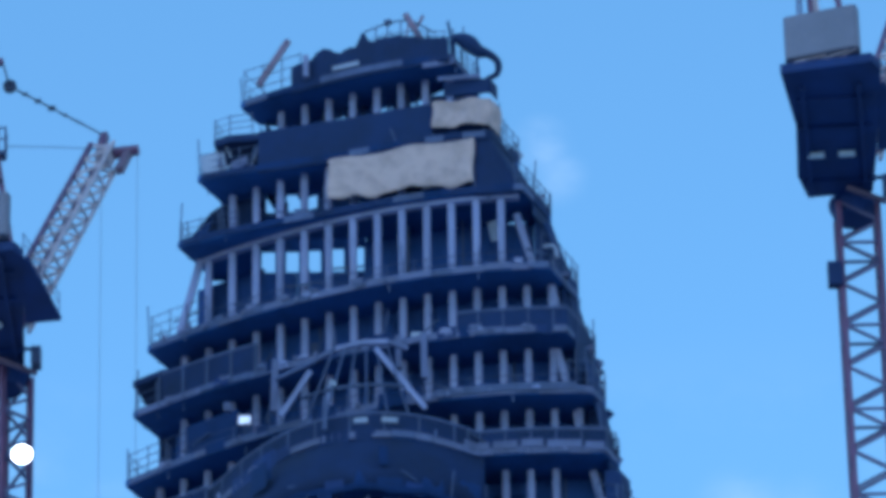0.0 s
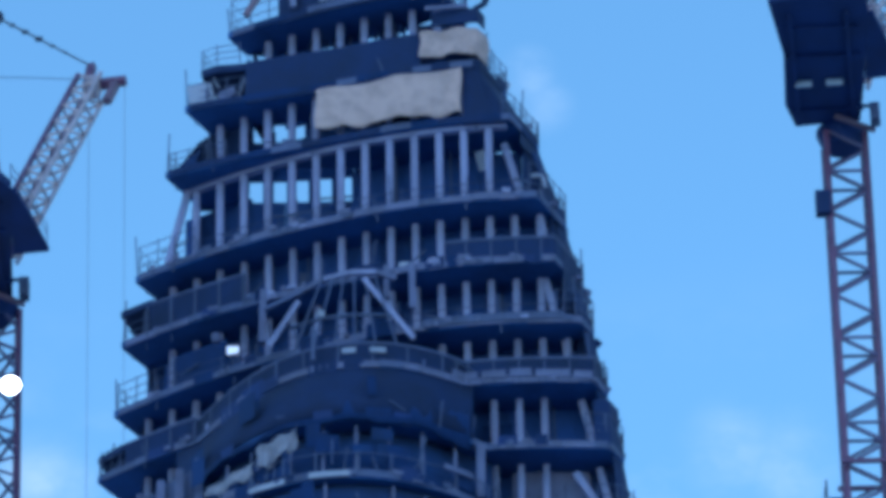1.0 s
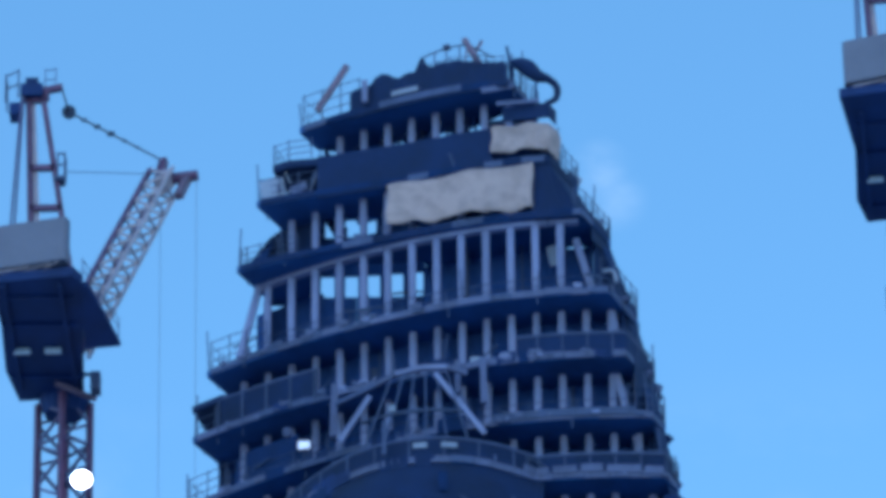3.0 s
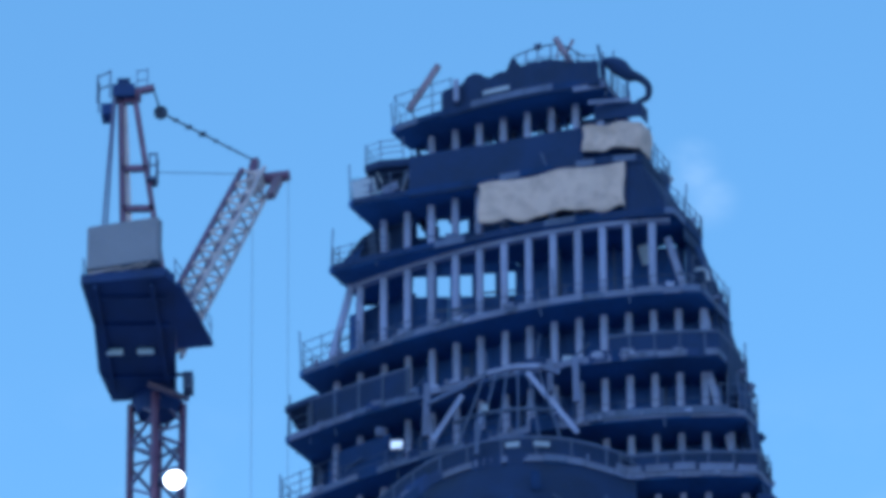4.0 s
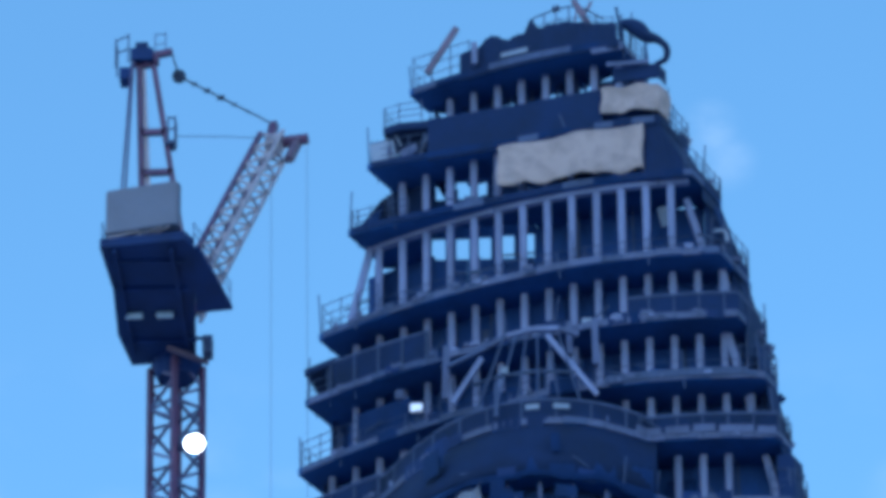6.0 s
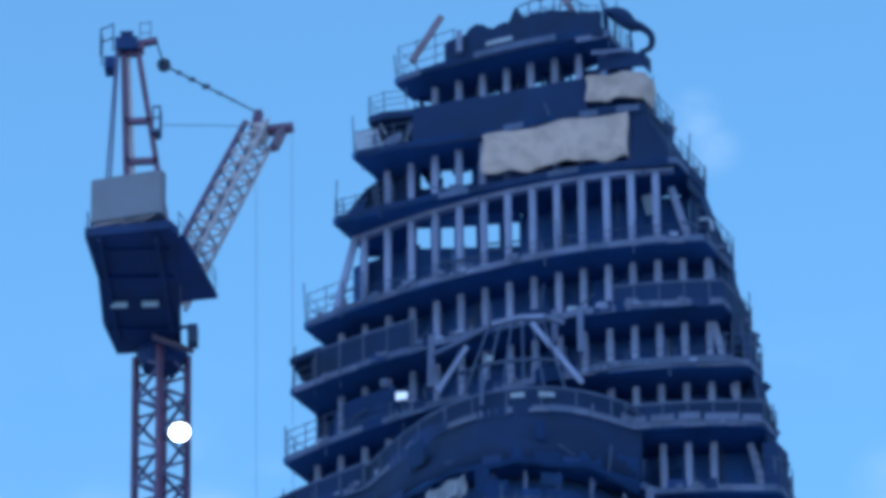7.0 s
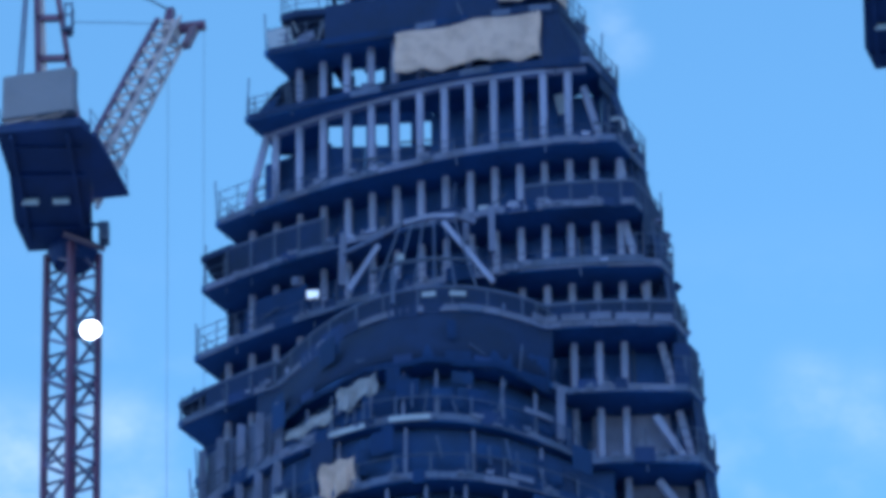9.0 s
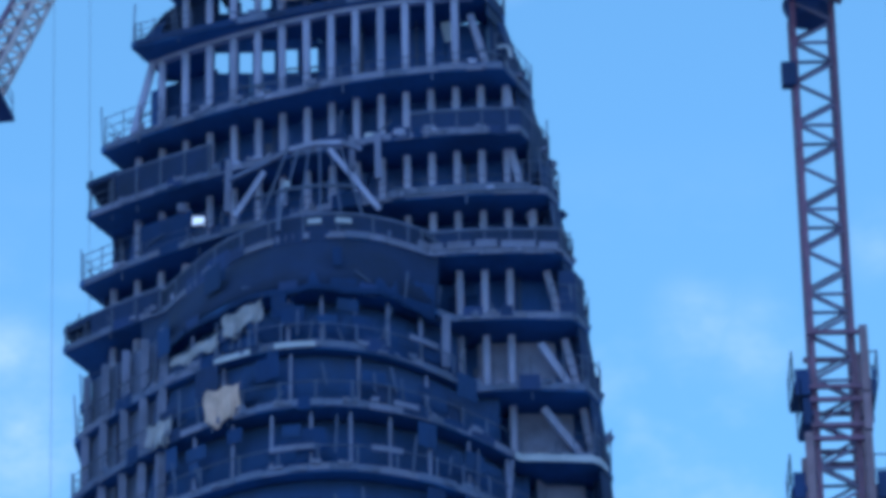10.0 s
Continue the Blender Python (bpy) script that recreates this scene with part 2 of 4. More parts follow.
# columns stand in one fixed row, storey by storey
COLUMNS = [5.5 - PITCH * k for k in range(18)] + [5.5 + PITCH, 5.5 + 2 * PITCH]
for i in range(len(LEVELS) - 1):
    top, foot = LEVELS[i] - THICK, LEVELS[i + 1]
    for x in COLUMNS:
        lo = max(WEST[i], WEST[i + 1]) + 1.45
        hi = 6.0 if i > 5 else min(EAST[i], EAST[i + 1]) - (1.6 if i in (1, 2) else 0.9)
        if not lo < x < hi:
            continue
        y = front(x) + (0.35 if i in (1, 2) else INSET)
        tpart("column", pillar(x, y + 0.25, 0.19, 0.25, foot, top), COLUMN)
    # the beam that carries the slab along the row
    if i != 2:
        continue
    bm = bmesh.new()
    xs = [max(WEST[i], WEST[i + 1]) + 1.2 + (min(EAST[i], EAST[i + 1]) - 1.7 - max(WEST[i], WEST[i + 1]) - 1.2) * k / 14 for k in range(15)]
    for a, b in zip(xs, xs[1:]):
        beam(bm, (a, front(a) + 0.5, top - 0.12), (b, front(b) + 0.5, top - 0.12), 0.4, 0.24)
    tpart("edge_beam", bm, COLUMN)
bm = bmesh.new()
for x in COLUMNS[:18:3]:
    box(bm, x - 0.3, x + 0.3, front(x) + INSET, front(x) + INSET + 0.6, 0, LEVELS[-1] - THICK)
    box(bm, x - 0.3, x + 0.3, front(x) + 11, front(x) + 11.6, 0, LEVELS[-1] - THICK)
tpart("lower_columns", bm, CONCRETE)

# inner walls behind the columns, with the gaps through which the sky shows
GAPS = {0: [(-9.0, -7.6), (-5.9, -5.0), (-3.4, -2.6), (-1.6, -0.7)], 1: [(-9.6, -3.95)], 2: [(-9.42, -4.11)]}
for i in range(len(LEVELS) - 1):
    top, foot = LEVELS[i] - THICK - 0.002, LEVELS[i + 1] + 0.002
    a, b = max(WEST[i], WEST[i + 1]) + (0.9 if i == 2 else 2.2), min(EAST[i], EAST[i + 1]) - 0.9
    back = 3.5 if i < 3 else 3.1
    # added end piece, near-black to stand for the shade in the recess
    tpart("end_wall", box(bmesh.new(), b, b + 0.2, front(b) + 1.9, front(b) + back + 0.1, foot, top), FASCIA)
    stops = [a] + [v for g in GAPS.get(i, []) for v in g] + [b]
    for a, b in zip(stops[::2], stops[1::2]):
        n = max(1, int((b - a) / 2))
        for k in range(n):
            x0, x1 = a + (b - a) * k / n, a + (b - a) * (k + 1) / n - 0.02
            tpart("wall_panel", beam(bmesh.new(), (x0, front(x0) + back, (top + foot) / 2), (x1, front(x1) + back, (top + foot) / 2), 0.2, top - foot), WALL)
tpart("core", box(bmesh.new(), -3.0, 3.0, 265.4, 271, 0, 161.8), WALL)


# formwork left leaning in the open gaps of the top storey
random.seed(17)
for i in (0,):
    for a, b in GAPS[i]:
        for k in range(4):
            x = random.uniform(a, b)
            tpart("leaning_form", beam(bmesh.new(), (x, front(x) + 3.2, LEVELS[i + 1]), (x + random.uniform(-0.8, 0.8), front(x) + 3.1, LEVELS[i] - THICK), 0.08, random.uniform(0.12, 0.4)), random.choice((FASCIA, WALL, NET)))
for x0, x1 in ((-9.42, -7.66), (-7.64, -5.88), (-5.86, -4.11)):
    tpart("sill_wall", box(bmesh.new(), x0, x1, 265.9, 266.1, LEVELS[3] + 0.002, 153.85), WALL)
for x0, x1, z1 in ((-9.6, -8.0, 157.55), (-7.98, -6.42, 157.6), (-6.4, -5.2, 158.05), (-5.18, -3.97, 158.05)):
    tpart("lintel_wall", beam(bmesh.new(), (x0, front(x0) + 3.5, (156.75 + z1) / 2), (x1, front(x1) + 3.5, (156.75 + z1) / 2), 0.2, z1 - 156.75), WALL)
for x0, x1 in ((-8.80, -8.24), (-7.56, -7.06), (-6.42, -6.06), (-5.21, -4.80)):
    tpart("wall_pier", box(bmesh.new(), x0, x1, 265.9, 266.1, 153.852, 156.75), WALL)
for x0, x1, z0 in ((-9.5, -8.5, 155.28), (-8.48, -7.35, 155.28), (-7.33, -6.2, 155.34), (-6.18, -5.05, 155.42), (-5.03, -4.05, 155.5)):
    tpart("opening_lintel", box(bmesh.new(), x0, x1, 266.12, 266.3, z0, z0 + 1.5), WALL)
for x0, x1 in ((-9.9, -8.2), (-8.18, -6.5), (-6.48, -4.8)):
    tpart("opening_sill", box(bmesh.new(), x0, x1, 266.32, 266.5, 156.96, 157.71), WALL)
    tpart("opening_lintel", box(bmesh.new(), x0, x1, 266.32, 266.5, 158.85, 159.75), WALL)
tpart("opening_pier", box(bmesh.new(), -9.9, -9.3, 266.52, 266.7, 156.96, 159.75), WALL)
tpart("pier_tie", beam(bmesh.new(), (-5.9, 265.85, 154.0), (-4.15, 265.85, 154.12), 0.08), STEEL)
for x, w in ((-8.4, 0.5), (-7.28, 0.4), (-6.5, 0.2)):
    tpart("wall_pier", box(bmesh.new(), x - w / 2, x + w / 2, front(x) + 3.4, front(x) + 3.6, 157.5, 158.5), WALL)


def end_screen(lower, upper, mat, name="end_screen"):
    """A dark sheet from a line on one floor up to a line on the next."""
    bm = bmesh.new()
    a0, a1 = lower
    b0, b1 = upper
    quad = [Vector(v) for v in (a0, a1, b1, b0)]
    n = (quad[1] - quad[0]).cross(quad[3] - quad[0]).normalized() * 0.06
    lo, hi = [bm.verts.new(v) for v in quad], [bm.verts.new(v + n) for v in quad]
    bm.faces.new(lo), bm.faces.new(hi[::-1])
    for k in range(4):
        bm.faces.new((lo[k - 1], lo[k], hi[k], hi[k - 1]))
    return tpart(name, bm, mat)


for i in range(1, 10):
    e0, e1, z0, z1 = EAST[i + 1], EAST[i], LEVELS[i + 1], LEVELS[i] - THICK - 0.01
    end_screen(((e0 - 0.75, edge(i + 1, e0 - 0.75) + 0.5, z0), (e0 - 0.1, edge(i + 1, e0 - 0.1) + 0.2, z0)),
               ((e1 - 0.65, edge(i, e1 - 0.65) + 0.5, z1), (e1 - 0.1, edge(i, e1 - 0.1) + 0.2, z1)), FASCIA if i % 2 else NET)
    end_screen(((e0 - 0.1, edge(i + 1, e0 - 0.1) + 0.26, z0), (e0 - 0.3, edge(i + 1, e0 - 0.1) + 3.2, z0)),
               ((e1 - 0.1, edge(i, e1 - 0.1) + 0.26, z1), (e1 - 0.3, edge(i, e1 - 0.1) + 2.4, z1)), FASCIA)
# added dark sheets that fill the east recesses with painted shade
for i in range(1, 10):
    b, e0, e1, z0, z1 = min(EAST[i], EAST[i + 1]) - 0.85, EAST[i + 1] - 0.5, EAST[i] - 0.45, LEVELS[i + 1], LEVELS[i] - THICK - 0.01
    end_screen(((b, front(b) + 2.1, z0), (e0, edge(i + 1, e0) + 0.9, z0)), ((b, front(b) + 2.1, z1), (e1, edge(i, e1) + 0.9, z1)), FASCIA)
# the same dark filling, added at the west ends
for i in range(0, 10):
    a, z0, z1 = max(WEST[i], WEST[i + 1]), LEVELS[i + 1], LEVELS[i] - THICK - 0.01
    x = a + 1.25
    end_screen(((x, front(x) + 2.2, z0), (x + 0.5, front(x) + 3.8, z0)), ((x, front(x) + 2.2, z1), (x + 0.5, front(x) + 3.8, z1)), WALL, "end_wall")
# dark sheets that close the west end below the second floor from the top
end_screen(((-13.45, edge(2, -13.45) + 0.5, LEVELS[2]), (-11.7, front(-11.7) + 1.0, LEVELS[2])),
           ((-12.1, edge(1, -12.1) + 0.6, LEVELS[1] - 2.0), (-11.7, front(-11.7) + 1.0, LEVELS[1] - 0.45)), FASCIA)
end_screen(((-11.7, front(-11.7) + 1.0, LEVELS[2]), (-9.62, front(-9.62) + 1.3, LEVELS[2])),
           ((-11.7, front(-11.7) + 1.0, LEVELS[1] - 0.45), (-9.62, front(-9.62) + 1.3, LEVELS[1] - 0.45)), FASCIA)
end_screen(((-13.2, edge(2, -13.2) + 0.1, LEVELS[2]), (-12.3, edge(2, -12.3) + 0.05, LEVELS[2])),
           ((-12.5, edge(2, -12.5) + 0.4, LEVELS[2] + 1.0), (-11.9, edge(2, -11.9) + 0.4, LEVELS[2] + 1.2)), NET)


def band(i, x0, x1, z0, z1, out=0.05, thick=0.1, steps=24, lean=0.0):
    """A strip of cladding that follows the edge of floor i."""
    bm = bmesh.new()
    rows = []
    for k in range(steps + 1):
        x = x0 + (x1 - x0) * k / steps
        y = edge(i, x) - out
        rows.append([bm.verts.new(v) for v in ((x, y, z0), (x, y + lean, z1), (x, y + lean + thick, z1), (x, y + thick, z0))])
    for a, b in zip(rows, rows[1:]):
        for j in range(4):
            bm.faces.new((a[j - 1], a[j], b[j], b[j - 1]))
    bm.faces.new(rows[0]), bm.faces.new(rows[-1][::-1])
    return bm


# dark cladding bands
def crest(x):
    ramp = 0.3 * min(1.0, max(0.0, (x + 5.5) / 1.2))
    return (1.22 + ramp + 0.07 * math.sin(1.9 * x + 0.4) + 0.05 * math.sin(7.3 * x) + 0.03 * math.sin(17 * x)
            + 0.7 * math.exp(-((x + 4.1) / 0.24) ** 2) + 0.5 * math.exp(-((x + 6.2) / 0.42) ** 2))


def parapet():
    """The ragged sheeting round the topmost floor."""
    bm = bmesh.new()
    rows = []
    for k in range(101):
        x = -7.9 + 8.3 * k / 100
        y, z1 = edge(0, x) - 0.05, LEVELS[0] + crest(x) - 0.25 * max(0.0, x + 2)
        w = 0.05 * math.sin(7 * x)
        rows.append([bm.verts.new(v) for v in ((x, y, LEVELS[0] - 0.5), (x, y + w, z1), (x, y + w + 0.12, z1), (x, y + 0.1, LEVELS[0] - 0.5))])
    for a, b in zip(rows, rows[1:]):
        for j in range(4):
            bm.faces.new((a[j - 1], a[j], b[j], b[j - 1]))
    bm.faces.new(rows[0]), bm.faces.new(rows[-1][::-1])
    return bm


tpart("parapet", parapet(), FASCIA)
tpart("fascia", band(1, -9.6, -0.5, LEVELS[1] - 0.5, LEVELS[1] + 2.0, steps=30), FASCIA)
tpart("fascia", band(1, -0.5, 3.4, LEVELS[1] - 0.5, LEVELS[1] + 0.1, out=0.02), FASCIA)
tpart("back_net", band(1, -0.45, 3.0, LEVELS[1] + 0.02, LEVELS[1] + 2.3, out=-0.6, steps=12), FASCIA)
tpart("fascia", band(1, 0.1, 2.9, LEVELS[1] + 2.35, LEVELS[1] + 3.2, out=0.02), FASCIA)
bm = bmesh.new()
rows = []
for k in range(13):
    u = k / 12
    xb, xt = 1.7 + 3.8 * u, 1.7 + 1.75 * u
    y0, y1 = edge(2, xb) - 0.05, edge(1, xt) + 0.05
    rows.append([bm.verts.new(v) for v in ((xb, y0, LEVELS[2] - 0.45), (xt, y1, LEVELS[1] - 0.45), (xt, y1 + 0.1, LEVELS[1] - 0.45), (xb, y0 + 0.1, LEVELS[2] - 0.45))])
for a, b in zip(rows, rows[1:]):
    for j in range(4):
        bm.faces.new((a[j - 1], a[j], b[j], b[j - 1]))
bm.faces.new(rows[0]), bm.faces.new(rows[-1][::-1])
tpart("side_screen", bm, FASCIA)
for i, a, b, up in ((4, WEST[4] + 1.5, -9.6, 1.5), (4, 0.6, EAST[4] - 0.3, 1.0), (6, WEST[6] + 1.5, -12.2, 1.1), (6, -12.2, 0.9, 0.95), (6, 0.9, EAST[6] - 0.3, 0.95)):
    tpart("fascia", band(i, a, b, LEVELS[i] - 0.3, LEVELS[i] + up, steps=48), FASCIA)
    tpart("ledge", band(i, a, b, LEVELS[i] + up, LEVELS[i] + up + 0.12, out=0.1, thick=0.18, steps=48), CONCRETE)
for i, xs, up in ((4, [x for x in COLUMNS if -15 < x < -9.7], 1.5), (4, [x for x in COLUMNS if 0.6 < x < 7], 1.0), (6, [x for x in COLUMNS if x < -12.2 and x > -16 or x > 1], 0.95)):
    for x in xs:
        tpart("band_post", beam(bmesh.new(), (x, edge(i, x) - 0.1, LEVELS[i] - 0.25), (x, edge(i, x) - 0.1, LEVELS[i] + up), 0.1 if x < -9 else 0.075), STEEL)
# short decks that stand out at the west end above the floors, level with the ledges
for i, z, w, y in ((4, 148.6, -16.25, 267.9), (6, 141.12, -17.45, 269.95)):
    tpart("end_deck", prism(bmesh.new(), [(w, y), (w + 1.6, edge(i, w + 1.6) - 0.08), (w + 2.6, edge(i, w + 2.6) + 0.6), (w + 1.3, y + 3.4), (w + 0.8, y + 2.6)], z - 0.34, z), FASCIA)
random.seed(7)
for i in range(0, len(LEVELS)):
    x = WEST[i] + 0.2
    while x < EAST[i] - 0.2:
        w = min(random.uniform(0.9, 1.9), EAST[i] - 0.1 - x)
        if not (i == 7 and -13.5 < x < 1.5):
            j = random.uniform(-0.05, 0.05)
            tpart("edge_form", band(i, x, x + w - 0.02, LEVELS[i] - 0.33 + j, LEVELS[i] + 0.03 + j, out=0.06 + random.uniform(0, 0.04), thick=0.12, steps=5), random.choice((CONCRETE, FASCIA, NET, FASCIA, NET) if i in (0, 1, 2) else (CONCRETE, CONCRETE, EDGE) if x < -9 or i > 7 else (CONCRETE, EDGE, EDGE, EDGE)))
        x += w
tpart("net_screen", band(5, -13.4, -10.6, LEVELS[5] + 0.05, LEVELS[5] + 1.9, out=-0.3), NET)
tpart("net_screen", band(4, 6.6, 7.6, LEVELS[5] - 0.2, LEVELS[4] + 0.9, out=0.12, steps=8), FASCIA)
tpart("net_screen", band(3, 5.4, 6.6, LEVELS[3] - 0.2, LEVELS[3] + 1.2, out=0.1, steps=8, lean=0.5), NET)
tpart("net_screen", band(7, 7.9, 9.2, LEVELS[7] - 0.1, LEVELS[7] + 2.6, out=0.05, steps=8, lean=0.4), FASCIA)
for i, a, b in ((7, 3.8, 7.7), (8, 5.4, 8.5), (9, 6.6, 9.0)):
    tpart("block_wall", band(i + 1, a, b, LEVELS[i + 1], LEVELS[i] - 0.45, out=-2.4, thick=0.2), BLOCK)


# the rounded bay: sheeting between its rings, posts and ledges
def bay_wall(i, x0, x1, inset, mat, name="bay_wall", top=0.0, steps=40, drop=0.0):
    """Sheeting from the ring of floor i up to the ring above it."""
    bm = bmesh.new()
    rows = []
    for k in range(steps + 1):
        x = x0 + (x1 - x0) * k / steps
        w = 0.08 * math.sin(2.1 * x + math.sin(1.3 * x)) + 0.03 * math.sin(6.3 * x + 2 * math.sin(0.9 * x))
        lo, hi = edge(i, x) + inset, min(edge(i - 1, x), front(x) + 0.8) + inset + 0.05
        sag = 0.0 if top == 0.0 else 0.45 * abs(math.sin(1.05 * x + 0.4)) - 0.2
        zt = LEVELS[i - 1] - 0.45 - top + sag
        zb = LEVELS[i] + 0.02 - drop * (1.0 + 0.2 * math.sin(1.9 * x) + 0.06 * math.sin(6.1 * x) + 0.9 * max(0.0, (x + 1.2) / 2.9) ** 2)
        rows.append([bm.verts.new(v) for v in ((x, lo, zb), (x, (lo + hi) / 2 + w, (LEVELS[i] + zt) / 2), (x, hi, zt),
                                               (x, hi + 0.1, zt), (x, lo + 0.1, zb))])
    for a, b in zip(rows, rows[1:]):
        for j in range(5):
            bm.faces.new((a[j - 1], a[j], b[j], b[j - 1])).smooth = j in (1, 2)
    bm.faces.new(rows[0]), bm.faces.new(rows[-1][::-1])
    return tpart(name, bm, mat)


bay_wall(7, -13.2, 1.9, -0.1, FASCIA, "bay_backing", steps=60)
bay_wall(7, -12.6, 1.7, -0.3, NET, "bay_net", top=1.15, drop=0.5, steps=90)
bay_wall(8, -11.6, 2.8, 1.1, GAUZE)
bay_wall(9, -12.2, 4.8, 0.55, GAUZE)
bay_wall(10, -12.6, 6.2, 1.3, GAUZE)
bay_wall(11, -13.0, 7.0, 0.8, GAUZE)
for i, step in ((8, 1.62), (9, 3.3), (10, 1.9)):
    p, c, a, b = BAY[i]
    a = min(a, 6.0)
    n = int((b + a - 3.0) / step)
    for k in range(n + 1):
        x = c - a + 1.5 + step * k
        lo, hi = edge(i, x), min(edge(i - 1, x), front(x) + 0.5)
        if x > c + b - 1.2:
            continue
        tpart("bay_post", beam(bmesh.new(), (x, lo + 0.3, LEVELS[i]), (x, hi + 0.45, LEVELS[i - 1] - 0.45), 0.16), EDGE)


# columns and pale walls on the bay's open west side
for i in (8, 9, 10, 11):
    for x in (-15.9, -14.9, -13.8, -12.8, -11.8):
        if x < max(WEST[i - 1], WEST[i]) + 0.3:
            continue
        y = edge(i, x) + 1.3
        tpart("column", box(bmesh.new(), x - 0.2, x + 0.2, y, y + 0.4, LEVELS[i], LEVELS[i - 1] - THICK), EDGE)
    for x0, x1 in ((-15.6, -14.2), (-13.7, -12.2)):
        y0, y1 = edge(i, x0) + 2.3, edge(i, x1) + 2.3
        zc, h = (LEVELS[i] + LEVELS[i - 1] - THICK) / 2, LEVELS[i - 1] - THICK - LEVELS[i] - 0.01
        tpart("block_wall", beam(bmesh.new(), (x0, y0, zc), (x1, y1, zc), 0.2, h), CONCRETE)


# loose sheets, strips and ties on the bay
random.seed(31)
for i in (7, 8, 9, 10, 11):
    p, c, a, b = BAY[i]
    for k in range(12):
        x = random.uniform(max(c - a, -12.5), c + b - 2.5)
        z0 = LEVELS[i] + random.uniform(0.1, 2.2)
        w, h = random.uniform(0.25, 1.3), random.uniform(0.4, 1.5)
        z1 = min(z0 + h, LEVELS[i - 1] - 0.5)
        back = (0.05 if i == 7 else 0.95) * (z0 - LEVELS[i]) / 3.5
        if i == 7 and k % 3:
            continue
        tpart("loose_sheet", band(i, x, x + w, z0, z1, out=-0.1 - back if i != 7 else 0.3 - 1.6 * (z0 - LEVELS[i]) / 3.6, thick=0.04, steps=3, lean=0.04), random.choice((NET, GAUZE, FASCIA, GAUZE, NET)))
    for k in range(0 if i == 7 else 7):
        x = random.uniform(max(c - a, -12.0), c + b - 3)
        z0 = LEVELS[i] + random.uniform(-0.2, 0.8)
        tpart("tie_rod", beam(bmesh.new(), (x, edge(i, x) - 0.1, z0), (x + random.uniform(-0.5, 0.5), edge(i, x) + random.uniform(0, 0.4), z0 + random.uniform(0.7, 2.4)), 0.08), STEEL)


def rail(pts, height=1.1, post=1.5, size=0.06, low=True):
    """A guard rail along a line of points: posts, a top rail and a middle rail."""
    bm = bmesh.new()
    pts = [Vector(p) for p in pts]
    gone = post
    for a, b in zip(pts, pts[1:]):
        for h in ((height, height * 0.5) if low else (height,)):
            beam(bm, a + Vector((0, 0, h)), b + Vector((0, 0, h)), size * 0.8)
        gone += (b - a).length
        if gone >= post:
            beam(bm, a, a + Vector((0, 0, height + 0.08)), size)
            gone = 0.0
    beam(bm, pts[-1], pts[-1] + Vector((0, 0, height + 0.08)), size)
    return bm


def tower_rail(pts, height=1.1, post=1.2, size=0.06, rails=(1.0, 0.66, 0.33)):
    """A guard rail on the tower: each post and each rail a piece of its own."""
    g = new("guard_rail")
    g.parent = tower
    pts = [Vector(p) - Vector((0, 264, 0)) for p in pts]
    gone = post
    for a, b in zip(pts, pts[1:]):
        gone += (b - a).length
        if gone >= post:
            part("post", beam(bmesh.new(), a, a + Vector((0, 0, height + 0.08)), size), STEEL, g)
            gone = 0.0
    part("post", beam(bmesh.new(), pts[-1], pts[-1] + Vector((0, 0, height + 0.08)), size), STEEL, g)
    for r in rails:
        part("rail", tube(bmesh.new(), [p + Vector((0, 0, height * r)) for p in pts], [size * 0.45] * len(pts), 5), STEEL, g)
    return g


def edge_line(i, x0, x1, n=24, off=0.15):
    return [(x, edge(i, x) + off, LEVELS[i]) for x in (x0 + (x1 - x0) * k / n for k in range(n + 1))]


for i in range(0, 11):
    a, d = WEST[i], DEEP[i]
    back = [(a + 1.2, edge(i, a) + 2.2, LEVELS[i]), (a + 0.15, edge(i, a) + 0.15, LEVELS[i])]
    tall = (1.9, 1.3, 1.1, 1.7, 1.5, 1.5, 1.3, 1.5, 1.2, 1.2, 1.2)[i]
    tower_rail(back + edge_line(i, a + 0.2, a + 3.2, 3), tall, 0.9)
    e = EAST[i]
    tower_rail(edge_line(i, e - 1.9, e - 0.02, 6) + [(e - 0.15, edge(i, e) + 0.3 * d, LEVELS[i])], (1.1, 1.5, 1.3, 1.8, 1.4, 1.6, 1.3, 1.7, 1.7, 1.3, 1.2)[i], 0.7)
for i in (6, 8, 9, 10):
    p, c, a, b = BAY[i]
    tower_rail(edge_line(i, max(c - a, WEST[i]) + 0.6, c + b - 0.4, 36, -0.05), 1.0, 1.6, 0.085, (1.0,))
for i in (3, 5):
    tower_rail(edge_line(i, WEST[i] + 3.3, EAST[i] - 2.0, 24, 0.3), 0.9, 2.0, 0.05, (1.0, 0.5))
# scaffold poles that stand up past the slab ends
random.seed(4)
for i in range(0, 10):
    for x, y in ((WEST[i] + 0.1, edge(i, WEST[i]) + 0.1), (WEST[i] + 0.5, edge(i, WEST[i]) + 1.9), (EAST[i] - 0.1, edge(i, EAST[i]) + 0.3), (EAST[i] - 0.9, edge(i, EAST[i] - 0.9) + 0.1)):
        h = random.uniform(1.2, 2.6)
        tpart("scaffold_pole", beam(bmesh.new(), (x, y, LEVELS[i]), (x + random.uniform(-0.15, 0.15), y, LEVELS[i] + h), 0.07), STEEL)

